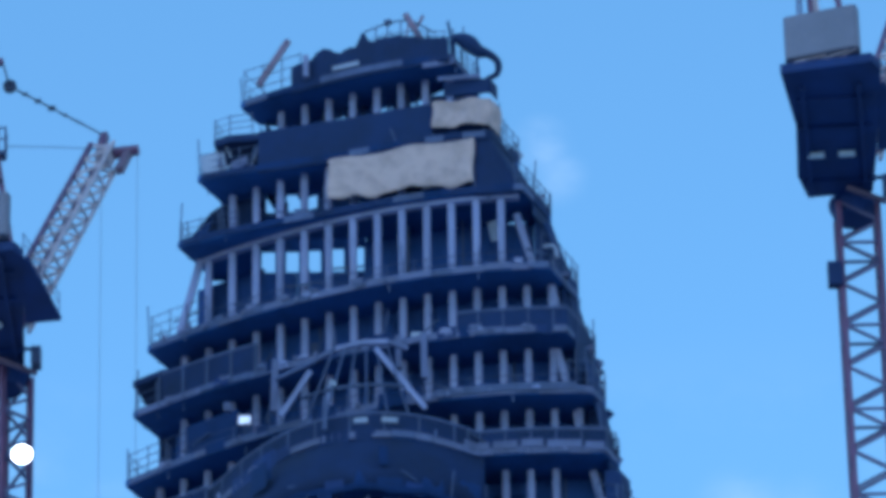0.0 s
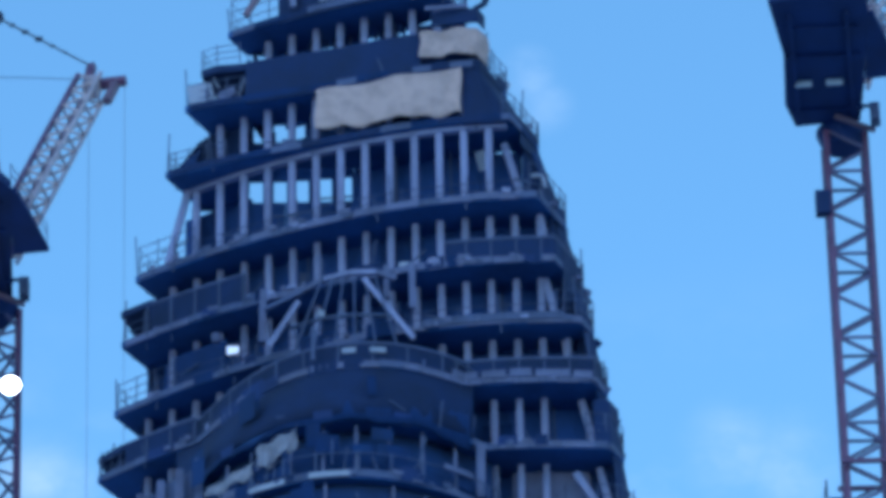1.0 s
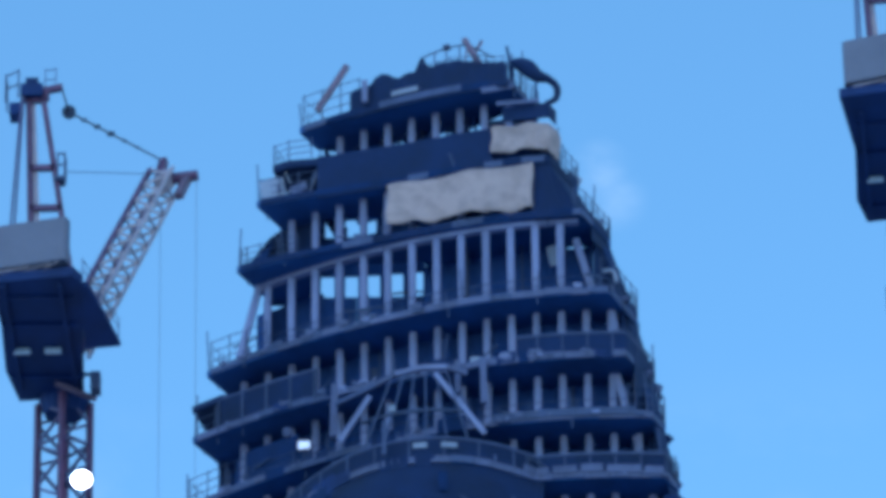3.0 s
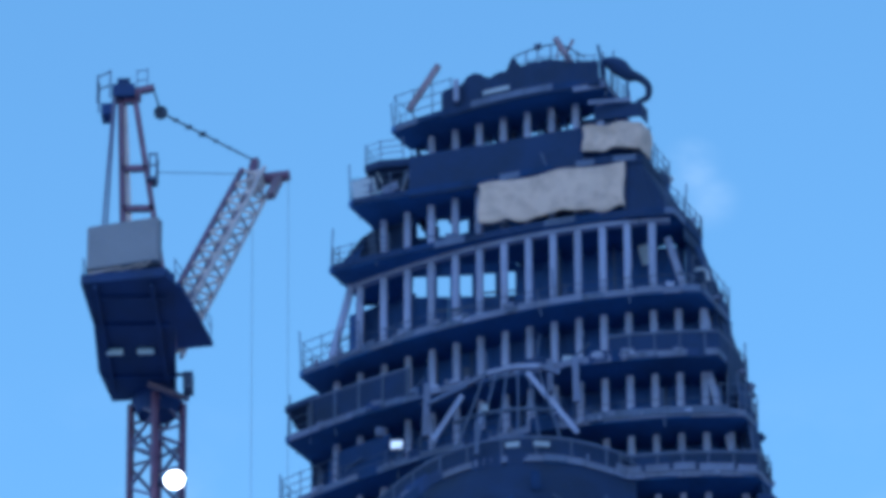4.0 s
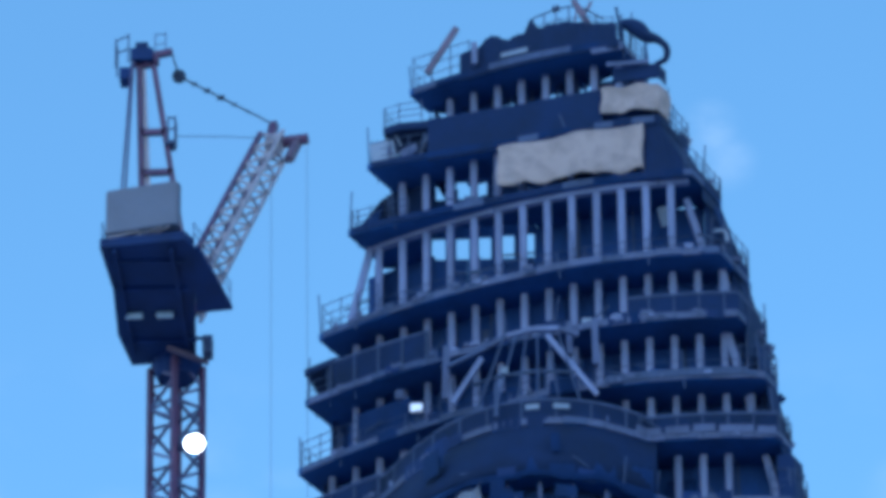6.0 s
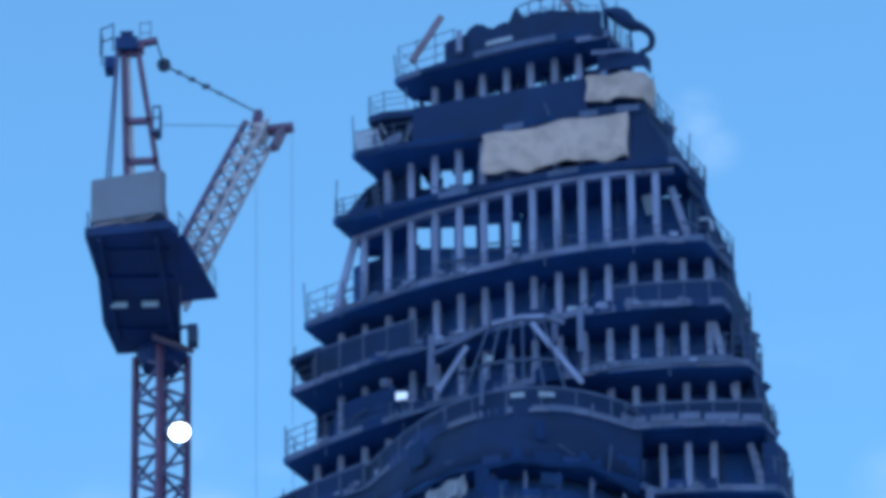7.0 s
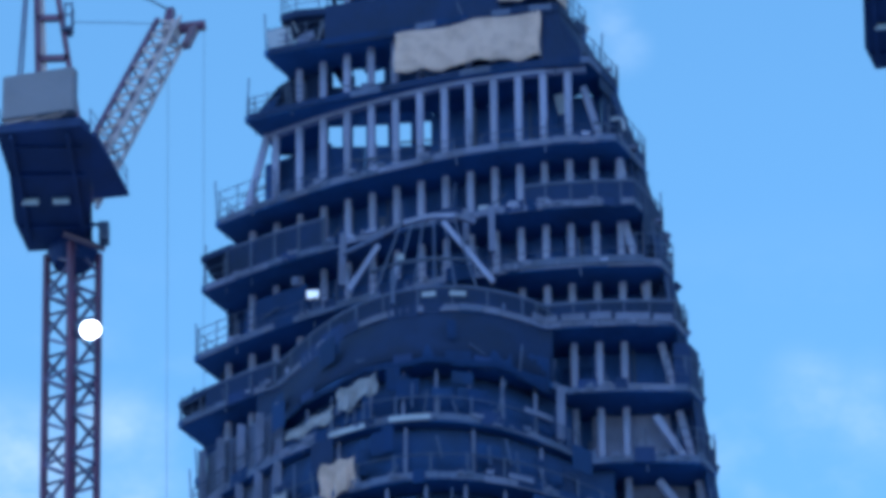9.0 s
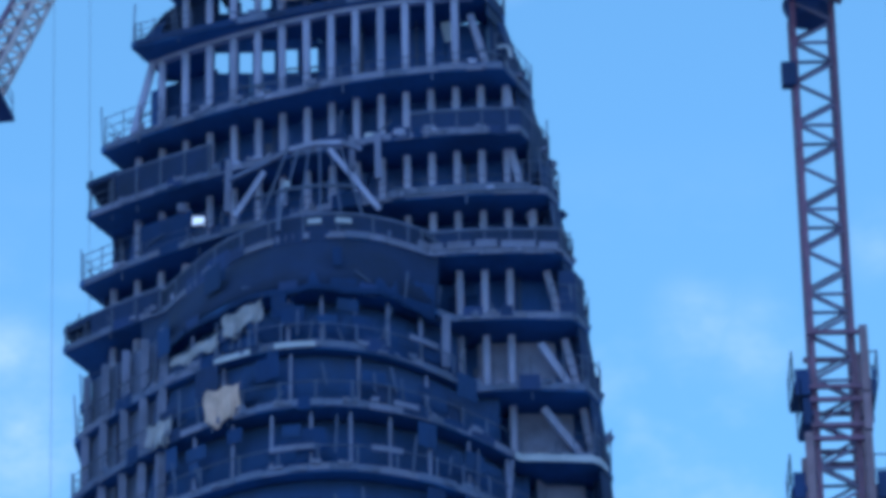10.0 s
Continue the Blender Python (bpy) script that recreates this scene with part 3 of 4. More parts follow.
# the half floor behind the top band, with its west end standing out
tpart("half_floor", prism(bmesh.new(), [(-11.95, 263.45), (-11.1, 262.95), (-9.55, edge(1, -9.55) + 0.06), (-9.5, 265.6), (-10.9, 266.4), (-11.3, 265.4)], 160.06, 160.48), FASCIA)
tower_rail([(-11.3, 265.3, 160.48), (-11.9, 263.5, 160.48), (-11.1, 263.0, 160.48), (-9.9, 262.7, 160.48)], 1.15, 0.55)
tpart("hung_net", beam(bmesh.new(), (-12.6, 263.75, 159.1), (-11.35, 263.5, 159.3), 0.04, 1.1), PALEBOARD, "pale torn netting")
random.seed(21)
for k in range(14):
    x = random.uniform(-12.5, -9.9)
    y, z = edge(1, x) + random.uniform(0.1, 0.9), random.uniform(158.4, 159.4)
    tpart("scaffold_tube", beam(bmesh.new(), (x, y, z), (x + random.uniform(-0.7, 0.9), y, z + random.uniform(0.3, 1.6)), 0.09), random.choice((STEEL, STEEL, PALEBOARD)))
for x, z in ((-12.3, 158.9), (-11.0, 158.8)):
    tpart("sheeting", beam(bmesh.new(), (x, edge(1, x) + 0.2, z), (x + 0.8, edge(1, x + 0.8) + 0.2, z + 0.25), 0.05, 0.5), EDGE)
# props, pipes and stacks that stand about on the open floors
random.seed(11)
for i in range(0, 9):
    top, foot = LEVELS[i] - THICK, LEVELS[i + 1]
    for k in range(9):
        x = random.uniform(WEST[i] + 3, EAST[i] - 2.2)
        if i in (1, 2) and -9.8 < x < -3.6:
            continue
        y = front(x) + INSET + random.uniform(0.9, 2.2)
        tpart("prop", beam(bmesh.new(), (x, y, foot), (x + random.uniform(-0.1, 0.1), y, top), 0.1), STEEL)
    for k in range(3):
        x = random.uniform(WEST[i] + 3, EAST[i] - 3.5)
        if i in (1, 2) and -11.4 < x < -3.0:
            continue
        y, h = front(x) + INSET + random.uniform(0.7, 1.6), random.uniform(1.6, 2.6)
        w = random.uniform(0.6, 1.7)
        tpart("site_panel", beam(bmesh.new(), (x, y, foot + h / 2), (x + w, y - 0.2, foot + h / 2), 0.08, h), random.choice((NET, CONCRETE, WALL)))
    for k in range(8):
        x = random.uniform(WEST[i + 1] + 2, EAST[i + 1] - 2)
        w, z = random.uniform(0.5, 1.5), LEVELS[i + 1]
        if i + 1 in (1, 2, 3):
            continue
        tpart("edge_panel", band(i + 1, x, x + w, z - random.uniform(0.1, 0.6), z + random.uniform(0.05, 0.5), out=0.1, thick=0.05, steps=4), random.choice((NET, FASCIA, DECK)))

for i in range(1, 10):
    for k in range(16):
        x = random.uniform(WEST[i] + 0.6, EAST[i] - 0.6)
        y, z = edge(i, x) + random.uniform(-0.05, 0.5), LEVELS[i]
        r = random.random()
        if r < 0.45:
            tpart("scaffold_pole", beam(bmesh.new(), (x, y, z - random.uniform(0, 0.9)), (x + random.uniform(-0.3, 0.3), y, z + random.uniform(0.5, 2.0)), 0.07), STEEL)
        elif r < 0.7:
            tpart("scaffold_tube", beam(bmesh.new(), (x, y, z + random.uniform(-0.4, 1.0)), (min(x + 1.4, EAST[i]), edge(i, min(x + 1.4, EAST[i])) + 0.1, z + random.uniform(-0.4, 1.0)), 0.07), STEEL)
        else:
            w, h = random.uniform(0.2, 0.7), random.uniform(0.2, 0.6)
            tagged(part("crate", box(bmesh.new(), x, x + w, y + 0.1, y + 0.5, z, z + h), random.choice((CONCRETE, EDGE, PALEBOARD, WALL))), "small grey crate standing on an open floor", "crate", "crates on the floors")

# clamps, offcuts and spilt mortar along the slab edges
random.seed(58)
for i in range(1, 11):
    for k in range(20):
        x = random.uniform(WEST[i] + 0.4, EAST[i] - 0.5)
        w, h = random.uniform(0.15, 0.6), random.uniform(0.08, 0.3)
        z = LEVELS[i] + random.uniform(-0.3, 0.05)
        if i in (1, 2) or (i == 7 and -13.5 < x < 1.9) or (i == 6 and -9.0 < x < 0.9):
            continue
        bm = band(i, x, min(x + w, EAST[i] - 0.05), z, z + h, out=0.12 + random.uniform(0, 0.08), thick=0.14, steps=3)
        for v in bm.verts:
            v.co += Vector((random.uniform(-0.05, 0.05), random.uniform(-0.02, 0.0), random.uniform(-0.06, 0.06)))
        tpart("formwork_clamp" if k % 2 else "mortar_spill", bm, random.choice((EDGE, CONCRETE) if i > 7 else (EDGE, EDGE, EDGE, CONCRETE, COLUMN)))
    # torn scraps of sheeting and brackets at the east end
    for k in range(6):
        t = random.uniform(0, 1)
        z = LEVELS[i] + random.uniform(-0.2, 2.6)
        up = min(1.0, max(0.0, (z - LEVELS[i]) / (LEVELS[i - 1] - LEVELS[i])))
        x = EAST[i] + (EAST[i - 1] - EAST[i]) * up - random.uniform(-0.12, 0.35)
        y = edge(i, EAST[i]) + 0.1 + 2.0 * t
        q = (x + random.uniform(-0.35, 0.3), y + 0.1, z + random.uniform(0.25, 0.9))
        tpart("screen_scrap", beam(bmesh.new(), (x, y, z), q, 0.05, random.uniform(0.12, 0.45)), random.choice((NET, FASCIA, EDGE, PALEBOARD)))

# raking columns at the two ends
for x0, z0, x1, z1, y in ((3.75, 154.2, 4.75, 150.4, 260.9), (5.55, 150.0, 5.95, 147.0, 261.2), (5.65, 146.6, 6.35, 143.4, 261.2),
                          (6.6, 142.9, 7.0, 140.0, 261.4), (7.35, 139.5, 8.1, 136.3, 261.4), (8.15, 135.7, 8.9, 132.3, 261.5), (9.0, 131.8, 9.5, 128.4, 261.5),
                          (6.95, 135.2, 8.35, 132.8, 261.0), (7.0, 131.6, 8.75, 129.1, 261.0), (-12.72, 154.85, -13.75, 150.5, 266.3)):
    tpart("raking_column", beam(bmesh.new(), (x0, y, z0), (x1, y, z1), 0.36, 0.36), COLUMN)

# the frame over the bay's top: a short ring, rakers down to the ring below, and a middle ring
apex = [(-6.5, 259.9, 145.3), (-5.5, 259.3, 145.55), (-4.2, 259.0, 145.75), (-2.9, 259.05, 145.8), (-1.9, 259.4, 145.6)]
for a, b, mat in zip(apex, apex[1:], (EDGE, COLUMN, COLUMN, EDGE)):
    tpart("canopy_ring", beam(bmesh.new(), a, b, 0.22, 0.25), mat)
tpart("canopy_tie", beam(bmesh.new(), (-8.6, 261.2, 144.9), (-6.55, 259.95, 145.25), 0.2), CONCRETE)
for a, b, w in (((-3.5, 259.0, 145.4), (-1.0, 258.8, 141.8), 0.26), ((-6.8, 259.5, 144.4), (-8.3, 259.4, 141.8), 0.25)):
    tpart("canopy_raker", beam(bmesh.new(), a, b, w), COLUMN)
for k in range(6):
    x0, x1 = -5.6 + 2.7 * k / 5, -7.2 + 5.4 * k / 5
    tpart("canopy_strut", beam(bmesh.new(), (x0, 259.1, 145.5), (x1, edge(6, x1) + 0.4, LEVELS[6] + 1.0), 0.09), STEEL)
bm = bmesh.new()
mid = [(-7.2 + 5.4 * k / 10, (259.1 + edge(6, -8.6 + 7.6 * k / 10) + 0.4) / 2 + 0.1, 143.1) for k in range(11)]
for a, b in zip(mid, mid[1:]):
    beam(bm, a, b, 0.13)
tpart("canopy_ring", bm, STEEL)
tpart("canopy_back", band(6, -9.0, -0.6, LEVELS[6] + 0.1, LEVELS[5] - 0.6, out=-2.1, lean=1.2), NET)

# posts that stand in front of the floor edges beside the frame and the bay
for x0, z0, x1, z1, y, w, mat in ((-1.07, 146.80, -1.05, 144.18, 260.0, 0.32, EDGE),
        (-2.37, 146.77, -2.36, 144.90, 260.2, 0.30, EDGE),
        (-8.64, 146.47, -8.73, 143.46, 262.0, 0.34, EDGE),
        (2.23, 135.61, 2.19, 132.72, 258.6, 0.42, EDGE),
        (5.30, 126.74, 5.14, 124.46, 256.8, 0.16, EDGE),
        (-6.01, 141.77, -6.05, 139.85, 257.3, 0.20, CONCRETE)):
    tpart("edge_post", beam(bmesh.new(), (x0, y, z0), (x1, y, z1), w), mat)

# pale boards and strips along the rings
for i, x0, x1, up in ((8, -9.2, -7.4, -0.35), (8, -6.2, -4.2, -0.3), (8, 0.4, 1.8, 0.95), (9, -0.4, 0.8, 0.0), (6, -4.6, -3.9, 0.45), (6, -3.2, -2.4, 0.45), (10, -6.4, -4.2, 0.8), (10, -1.5, 0.0, 0.8)):
    tpart("edge_board", band(i, x0, x1, LEVELS[i] + up, LEVELS[i] + up + 0.28, out=0.16, thick=0.06, steps=6), PALEBOARD if i in (6, 8) and x0 < 0 else EDGE)
tpart("edge_board", band(9, 5.5, 10.1, LEVELS[9] - 0.4, LEVELS[9] - 0.02, out=0.2, thick=0.06, steps=12), PALEBOARD)
tpart("edge_board", band(0, -5.7, -4.3, LEVELS[0] + 0.15, LEVELS[0] + 0.42, out=0.16, thick=0.06, steps=6), PALEBOARD)
for x0, x1, dz in ((0.9, 2.15, 0.0), (2.35, 3.55, 0.02), (3.75, 4.85, 0.06), (5.05, 6.75, -0.02), (6.95, 7.9, -0.1)):
    tpart("edge_board", band(6, x0, x1, LEVELS[6] - 0.08 + dz, LEVELS[6] + 0.34 + dz, out=0.16, thick=0.06, steps=6), EDGE)
tpart("edge_board", band(5, -0.6, 6.6, LEVELS[5] - 0.2, LEVELS[5] + 0.2, out=0.16, thick=0.06, steps=12), CONCRETE)

# odds and ends on the roof
tpart("post", beam(bmesh.new(), (-9.6, 262.6, 163.3), (-8.05, 262.6, 166.0), 0.3), RUST, "leaning red oxide steel post")
tpart("bracket", box(bmesh.new(), -7.25, -6.95, 261.9, 262.2, LEVELS[0], 164.7), COLUMN)
hood = [(0.7, 260.4, 163.0), (0.6, 260.4, 164.5), (1.0, 260.4, 164.6), (1.5, 260.4, 164.3), (1.95, 260.4, 163.85), (2.5, 260.4, 163.65), (2.95, 260.4, 163.15), (2.9, 260.4, 162.45), (2.35, 260.4, 162.15)]


def smooth(values, n):
    """Points on a smooth line through the given ones."""
    out = []
    for k in range(len(values) - 1):
        p = [Vector(values[min(max(k + j, 0), len(values) - 1)]) for j in (-1, 0, 1, 2)]
        for j in range(n):
            t = j / n
            out.append(0.5 * (2 * p[1] + (p[2] - p[0]) * t + (2 * p[0] - 5 * p[1] + 4 * p[2] - p[3]) * t * t + (3 * p[1] - p[0] - 3 * p[2] + p[3]) * t ** 3))
    return out + [Vector(values[-1])]


fat = [v.x for v in smooth([(r, 0, 0) for r in (0.12, 0.16, 0.34, 0.46, 0.36, 0.22, 0.19, 0.17, 0.12)], 5)]
tpart("hose_boom", tube(bmesh.new(), smooth(hood, 5), fat, 10), FASCIA, "dark bent concrete hose")
tpart("mast_post", beam(bmesh.new(), (0.75, 260.5, 162.6), (0.62, 260.5, 165.3), 0.1), STEEL)
for x, z, dx in ((-1.7, 165.9, -0.4), (-1.3, 165.4, 0.3), (-2.9, 165.2, 0.2), (-0.6, 164.9, 0.2)):
    tpart("scaffold_pole", beam(bmesh.new(), (x + dx, 261, 163.4), (x, 261, z), 0.09), RUST)
tower_rail([(-4.0, 261.6, 164.4), (-2.6, 261.0, 164.5), (-1.2, 260.8, 164.5), (0.2, 260.6, 164.3)], 0.9, 0.6, 0.06)


# guard rail, crossed steel and planks on the roof
tpart("roof_rail", tube(bmesh.new(), smooth([(-3.98, 261, 165.5), (-2.79, 261, 166.0), (-1.6, 261, 166.15), (-0.3, 260.9, 165.3)], 5), [0.05] * 16, 6), STEEL)
for x, z in ((-3.4, 165.75), (-2.79, 166.2), (-2.1, 166.1), (-0.7, 165.5)):
    tpart("roof_post", beam(bmesh.new(), (x, 261, 164.3), (x, 261, z), 0.08), STEEL)
tpart("rail_clamp", beam(bmesh.new(), (-2.95, 261, 166.0), (-2.6, 261, 166.12), 0.26, 0.24), STEEL)
tpart("steel_offcut", beam(bmesh.new(), (-1.85, 261, 166.55), (-0.85, 261, 164.6), 0.28), RUST, "leaning red oxide steel offcut")
tpart("steel_offcut", beam(bmesh.new(), (-0.92, 261.1, 166.5), (-1.4, 261.1, 165.5), 0.14), RUST)
tpart("roof_post", beam(bmesh.new(), (0.38, 260.5, 165.75), (0.66, 260.5, 163.6), 0.13), FASCIA)
tpart("plank", beam(bmesh.new(), (-0.98, edge(0, -0.98) - 0.2, 162.75), (0.67, edge(0, 0.67) - 0.2, 163.05), 0.1, 0.3), EDGE)
tpart("plank", beam(bmesh.new(), (-0.19, 259.3, 161.5), (2.02, 259.5, 161.78), 0.1, 0.24), EDGE)
tpart("hose_stay", beam(bmesh.new(), (1.88, 260.4, 163.8), (1.85, 260.4, 161.9), 0.14), FASCIA)
tpart("bent_pipe", tube(bmesh.new(), smooth([(5.1, 259.6, 151.55), (5.5, 259.6, 151.6), (5.7, 259.6, 151.45), (5.78, 259.6, 150.9)], 4), [0.09] * 13, 8), PALEBOARD, "pale bent pipe end")
tpart("junction_box", box(bmesh.new(), -5.8, -5.45, 257.4, 257.7, 142.4, 142.75), PALEBOARD)
tpart("pale_bucket", tube(bmesh.new(), [(-11.1, 263, 144.05), (-11.1, 263, 144.5)], [0.2, 0.24], 10), EDGE)
# dark nets that hang over the east ends of the upper floors
tpart("net_screen", band(2, 4.6, 5.55, LEVELS[2] - 1.2, LEVELS[2] + 0.5, out=0.06, steps=8, lean=0.2), FASCIA)
tpart("net_screen", band(1, 3.45, 3.98, LEVELS[1] - 0.7, LEVELS[1] + 0.6, out=0.06, steps=5, lean=0.2), FASCIA)
tpart("net_screen", band(3, 6.1, 6.85, LEVELS[3] - 0.5, LEVELS[3] + 0.7, out=0.06, steps=5, lean=0.2), NET)

tpart("wind_sheet", beam(bmesh.new(), (2.35, 261.6, 153.6), (2.85, 261.5, 153.7), 0.04, 1.2), PALEBOARD)
for x, z in ((-5.7, 142.2), (-8.9, 155.9), (-7.6, 155.8), (3.4, 155.2)):
    tpart("wind_sheet", beam(bmesh.new(), (x, front(x) + 1.2, z), (x + 0.5, front(x) + 1.1, z + 0.1), 0.04, 0.5), EDGE)

# ---- cloths hung on the tower ----
def cloth(name, i, x0, x1, top, bottom, out, label, mat=None, skew=0.0, wave=0.2):
    """A hanging sheet with folds and an uneven hem."""
    xm = (x0 + x1) / 2
    ym, zm = edge(i, xm) - out, (top + bottom) / 2
    ob = thing(name, (xm, ym, zm), label, "tarpaulin", "hung tarpaulins")
    bm = bmesh.new()
    nx, nz = 36, 12
    grid = []
    for k in range(nx + 1):
        u = k / nx
        x = x0 + (x1 - x0) * u
        hem = 0.1 * math.sin(5.0 * u + x0) - 0.16 * abs(math.sin(math.pi * (x1 - x0) / 1.45 * u))
        col = []
        for j in range(nz + 1):
            v = j / nz
            z = top + 0.07 * math.sin(14 * u) + (bottom + hem - top) * v + skew * u
            y = edge(i, x) - out - wave * (0.4 + v) * (math.sin(26 * u + 2 * v) * 0.5 + math.sin(11 * u + 1.0)) * 0.6
            col.append((x - xm + 0.06 * math.sin(6 * v + x0), y - ym, z - zm))
        grid.append(col)
    front_v = [[bm.verts.new(p) for p in c] for c in grid]
    back_v = [[bm.verts.new((p[0], p[1] + 0.03, p[2])) for p in c] for c in grid]
    for k in range(nx):
        for j in range(nz):
            bm.faces.new((front_v[k][j], front_v[k][j + 1], front_v[k + 1][j + 1], front_v[k + 1][j])).smooth = True
            bm.faces.new((back_v[k][j], back_v[k + 1][j], back_v[k + 1][j + 1], back_v[k][j + 1])).smooth = True
    rim = [(k, 0) for k in range(nx)] + [(nx, j) for j in range(nz)] + [(k, nz) for k in range(nx, 0, -1)] + [(0, j) for j in range(nz, 0, -1)]
    for (a, b), (c, d) in zip(rim, rim[1:] + rim[:1]):
        bm.faces.new((front_v[a][b], front_v[c][d], back_v[c][d], back_v[a][b]))
    part("sheet", bm, mat or TARP, ob)
    for u in (0.03, 0.35, 0.68, 0.97):
        x = x0 + (x1 - x0) * u
        part("tie_cord", beam(bmesh.new(), (x - xm, edge(i, x) - out - ym, top - zm - 0.05 + skew * u), (x - xm + 0.08, edge(i, x) - 0.02 - ym, top - zm + 0.4 + skew * u), 0.04), CABLE, ob)
    return ob


cloth("tarpaulin", 1, -5.95, 1.6, LEVELS[1] - 0.55, 155.5, 0.3, "long pale grey-beige tarpaulin hung below a floor edge")
cloth("tarpaulin", 1, -0.5, 3.05, 160.35, 158.85, 0.3, "short pale grey tarpaulin tied near the top", wave=0.1)
cloth("tarpaulin", 8, -8.75, -6.8, 134.2, 133.15, 0.2, "crumpled grey tarpaulin on the rounded bay", GREYTARP, skew=0.5, wave=0.25)
cloth("tarpaulin", 8, -11.4, -9.0, 133.0, 132.5, 0.2, "grey tarpaulin strip trailing along a ring edge", GREYTARP, skew=0.55, wave=0.15)
cloth("tarpaulin", 9, -9.6, -7.85, 129.7, 128.0, 0.25, "pale square tarpaulin hung on the rounded bay", wave=0.2)
cloth("tarpaulin", 9, -12.55, -11.35, 129.2, 128.0, 0.25, "small torn grey tarpaulin on a floor edge", GREYTARP, wave=0.25)


def work_light(x, y, z, w, h):
    ob = thing("work_light", (x, y, z), "small bright white work lamp on a floor", "lamp", "work lamps")
    part("housing", box(bmesh.new(), -w / 2 - 0.05, w / 2 + 0.05, 0.05, 0.25, -h / 2 - 0.05, h / 2 + 0.05), STEEL, ob)
    part("lens", box(bmesh.new(), -w / 2, w / 2, 0, 0.06, -h / 2, h / 2), SOFTGLOW, ob)
    part("stand", box(bmesh.new(), -0.04, 0.04, 0.1, 0.18, -1.2, -h / 2), STEEL, ob)


work_light(-10.3, 264.6, 144.45, 0.6, 0.45)


# ---- cranes ----
def mast(parent, side, turn, top, floor_z, step=2.4):
    """A square lattice mast. Braces above floor_z are single parts, those below one part."""
    h = side / 2
    m = new("mast")
    m.parent = parent
    m.matrix_basis = pose(0, 0, 0, 0, 0, turn)
    corners = [(-h, -h), (h, -h), (h, h), (-h, h)]
    for x, y in corners:
        part("leg", box(bmesh.new(), x - 0.14, x + 0.14, y - 0.14, y + 0.14, 0, top), RED, m)
    pieces = []
    for k, ((x0, y0), (x1, y1)) in enumerate(zip(corners, corners[1:] + corners[:1])):
        pieces.append(part("rung", beam(bmesh.new(), (x0, y0, 0), (x1, y1, 0), 0.13), STEELRED, m))
        pieces.append(part("brace", beam(bmesh.new(), (x0, y0, 0.08), (x1, y1, step / 2), 0.14), STEELRED, m))
        pieces.append(part("brace", beam(bmesh.new(), (x1, y1, step / 2 + 0.08), (x0, y0, step), 0.14), STEELRED, m))
    z = top - step
    for p in pieces:
        p.matrix_basis = Matrix.Translation((0, 0, z))
    k = 1
    while z - step * k > floor_z:
        for j, p in enumerate(pieces):
            if j % 3 == 0 and k % 2:
                continue
            again(p, (0, 0, -step * k))
        k += 1
    bm = bmesh.new()
    while z - step * k > 0:
        b0 = z - step * k
        for (x0, y0), (x1, y1) in zip(corners, corners[1:] + corners[:1]):
            beam(bm, (x0, y0, b0), (x1, y1, b0 + step / 2), 0.14)
            beam(bm, (x1, y1, b0 + step / 2), (x0, y0, b0 + step), 0.14)
        k += 1
    tagged(part("lower_braces", bm, STEELRED, m), kind="stuff")
    return m


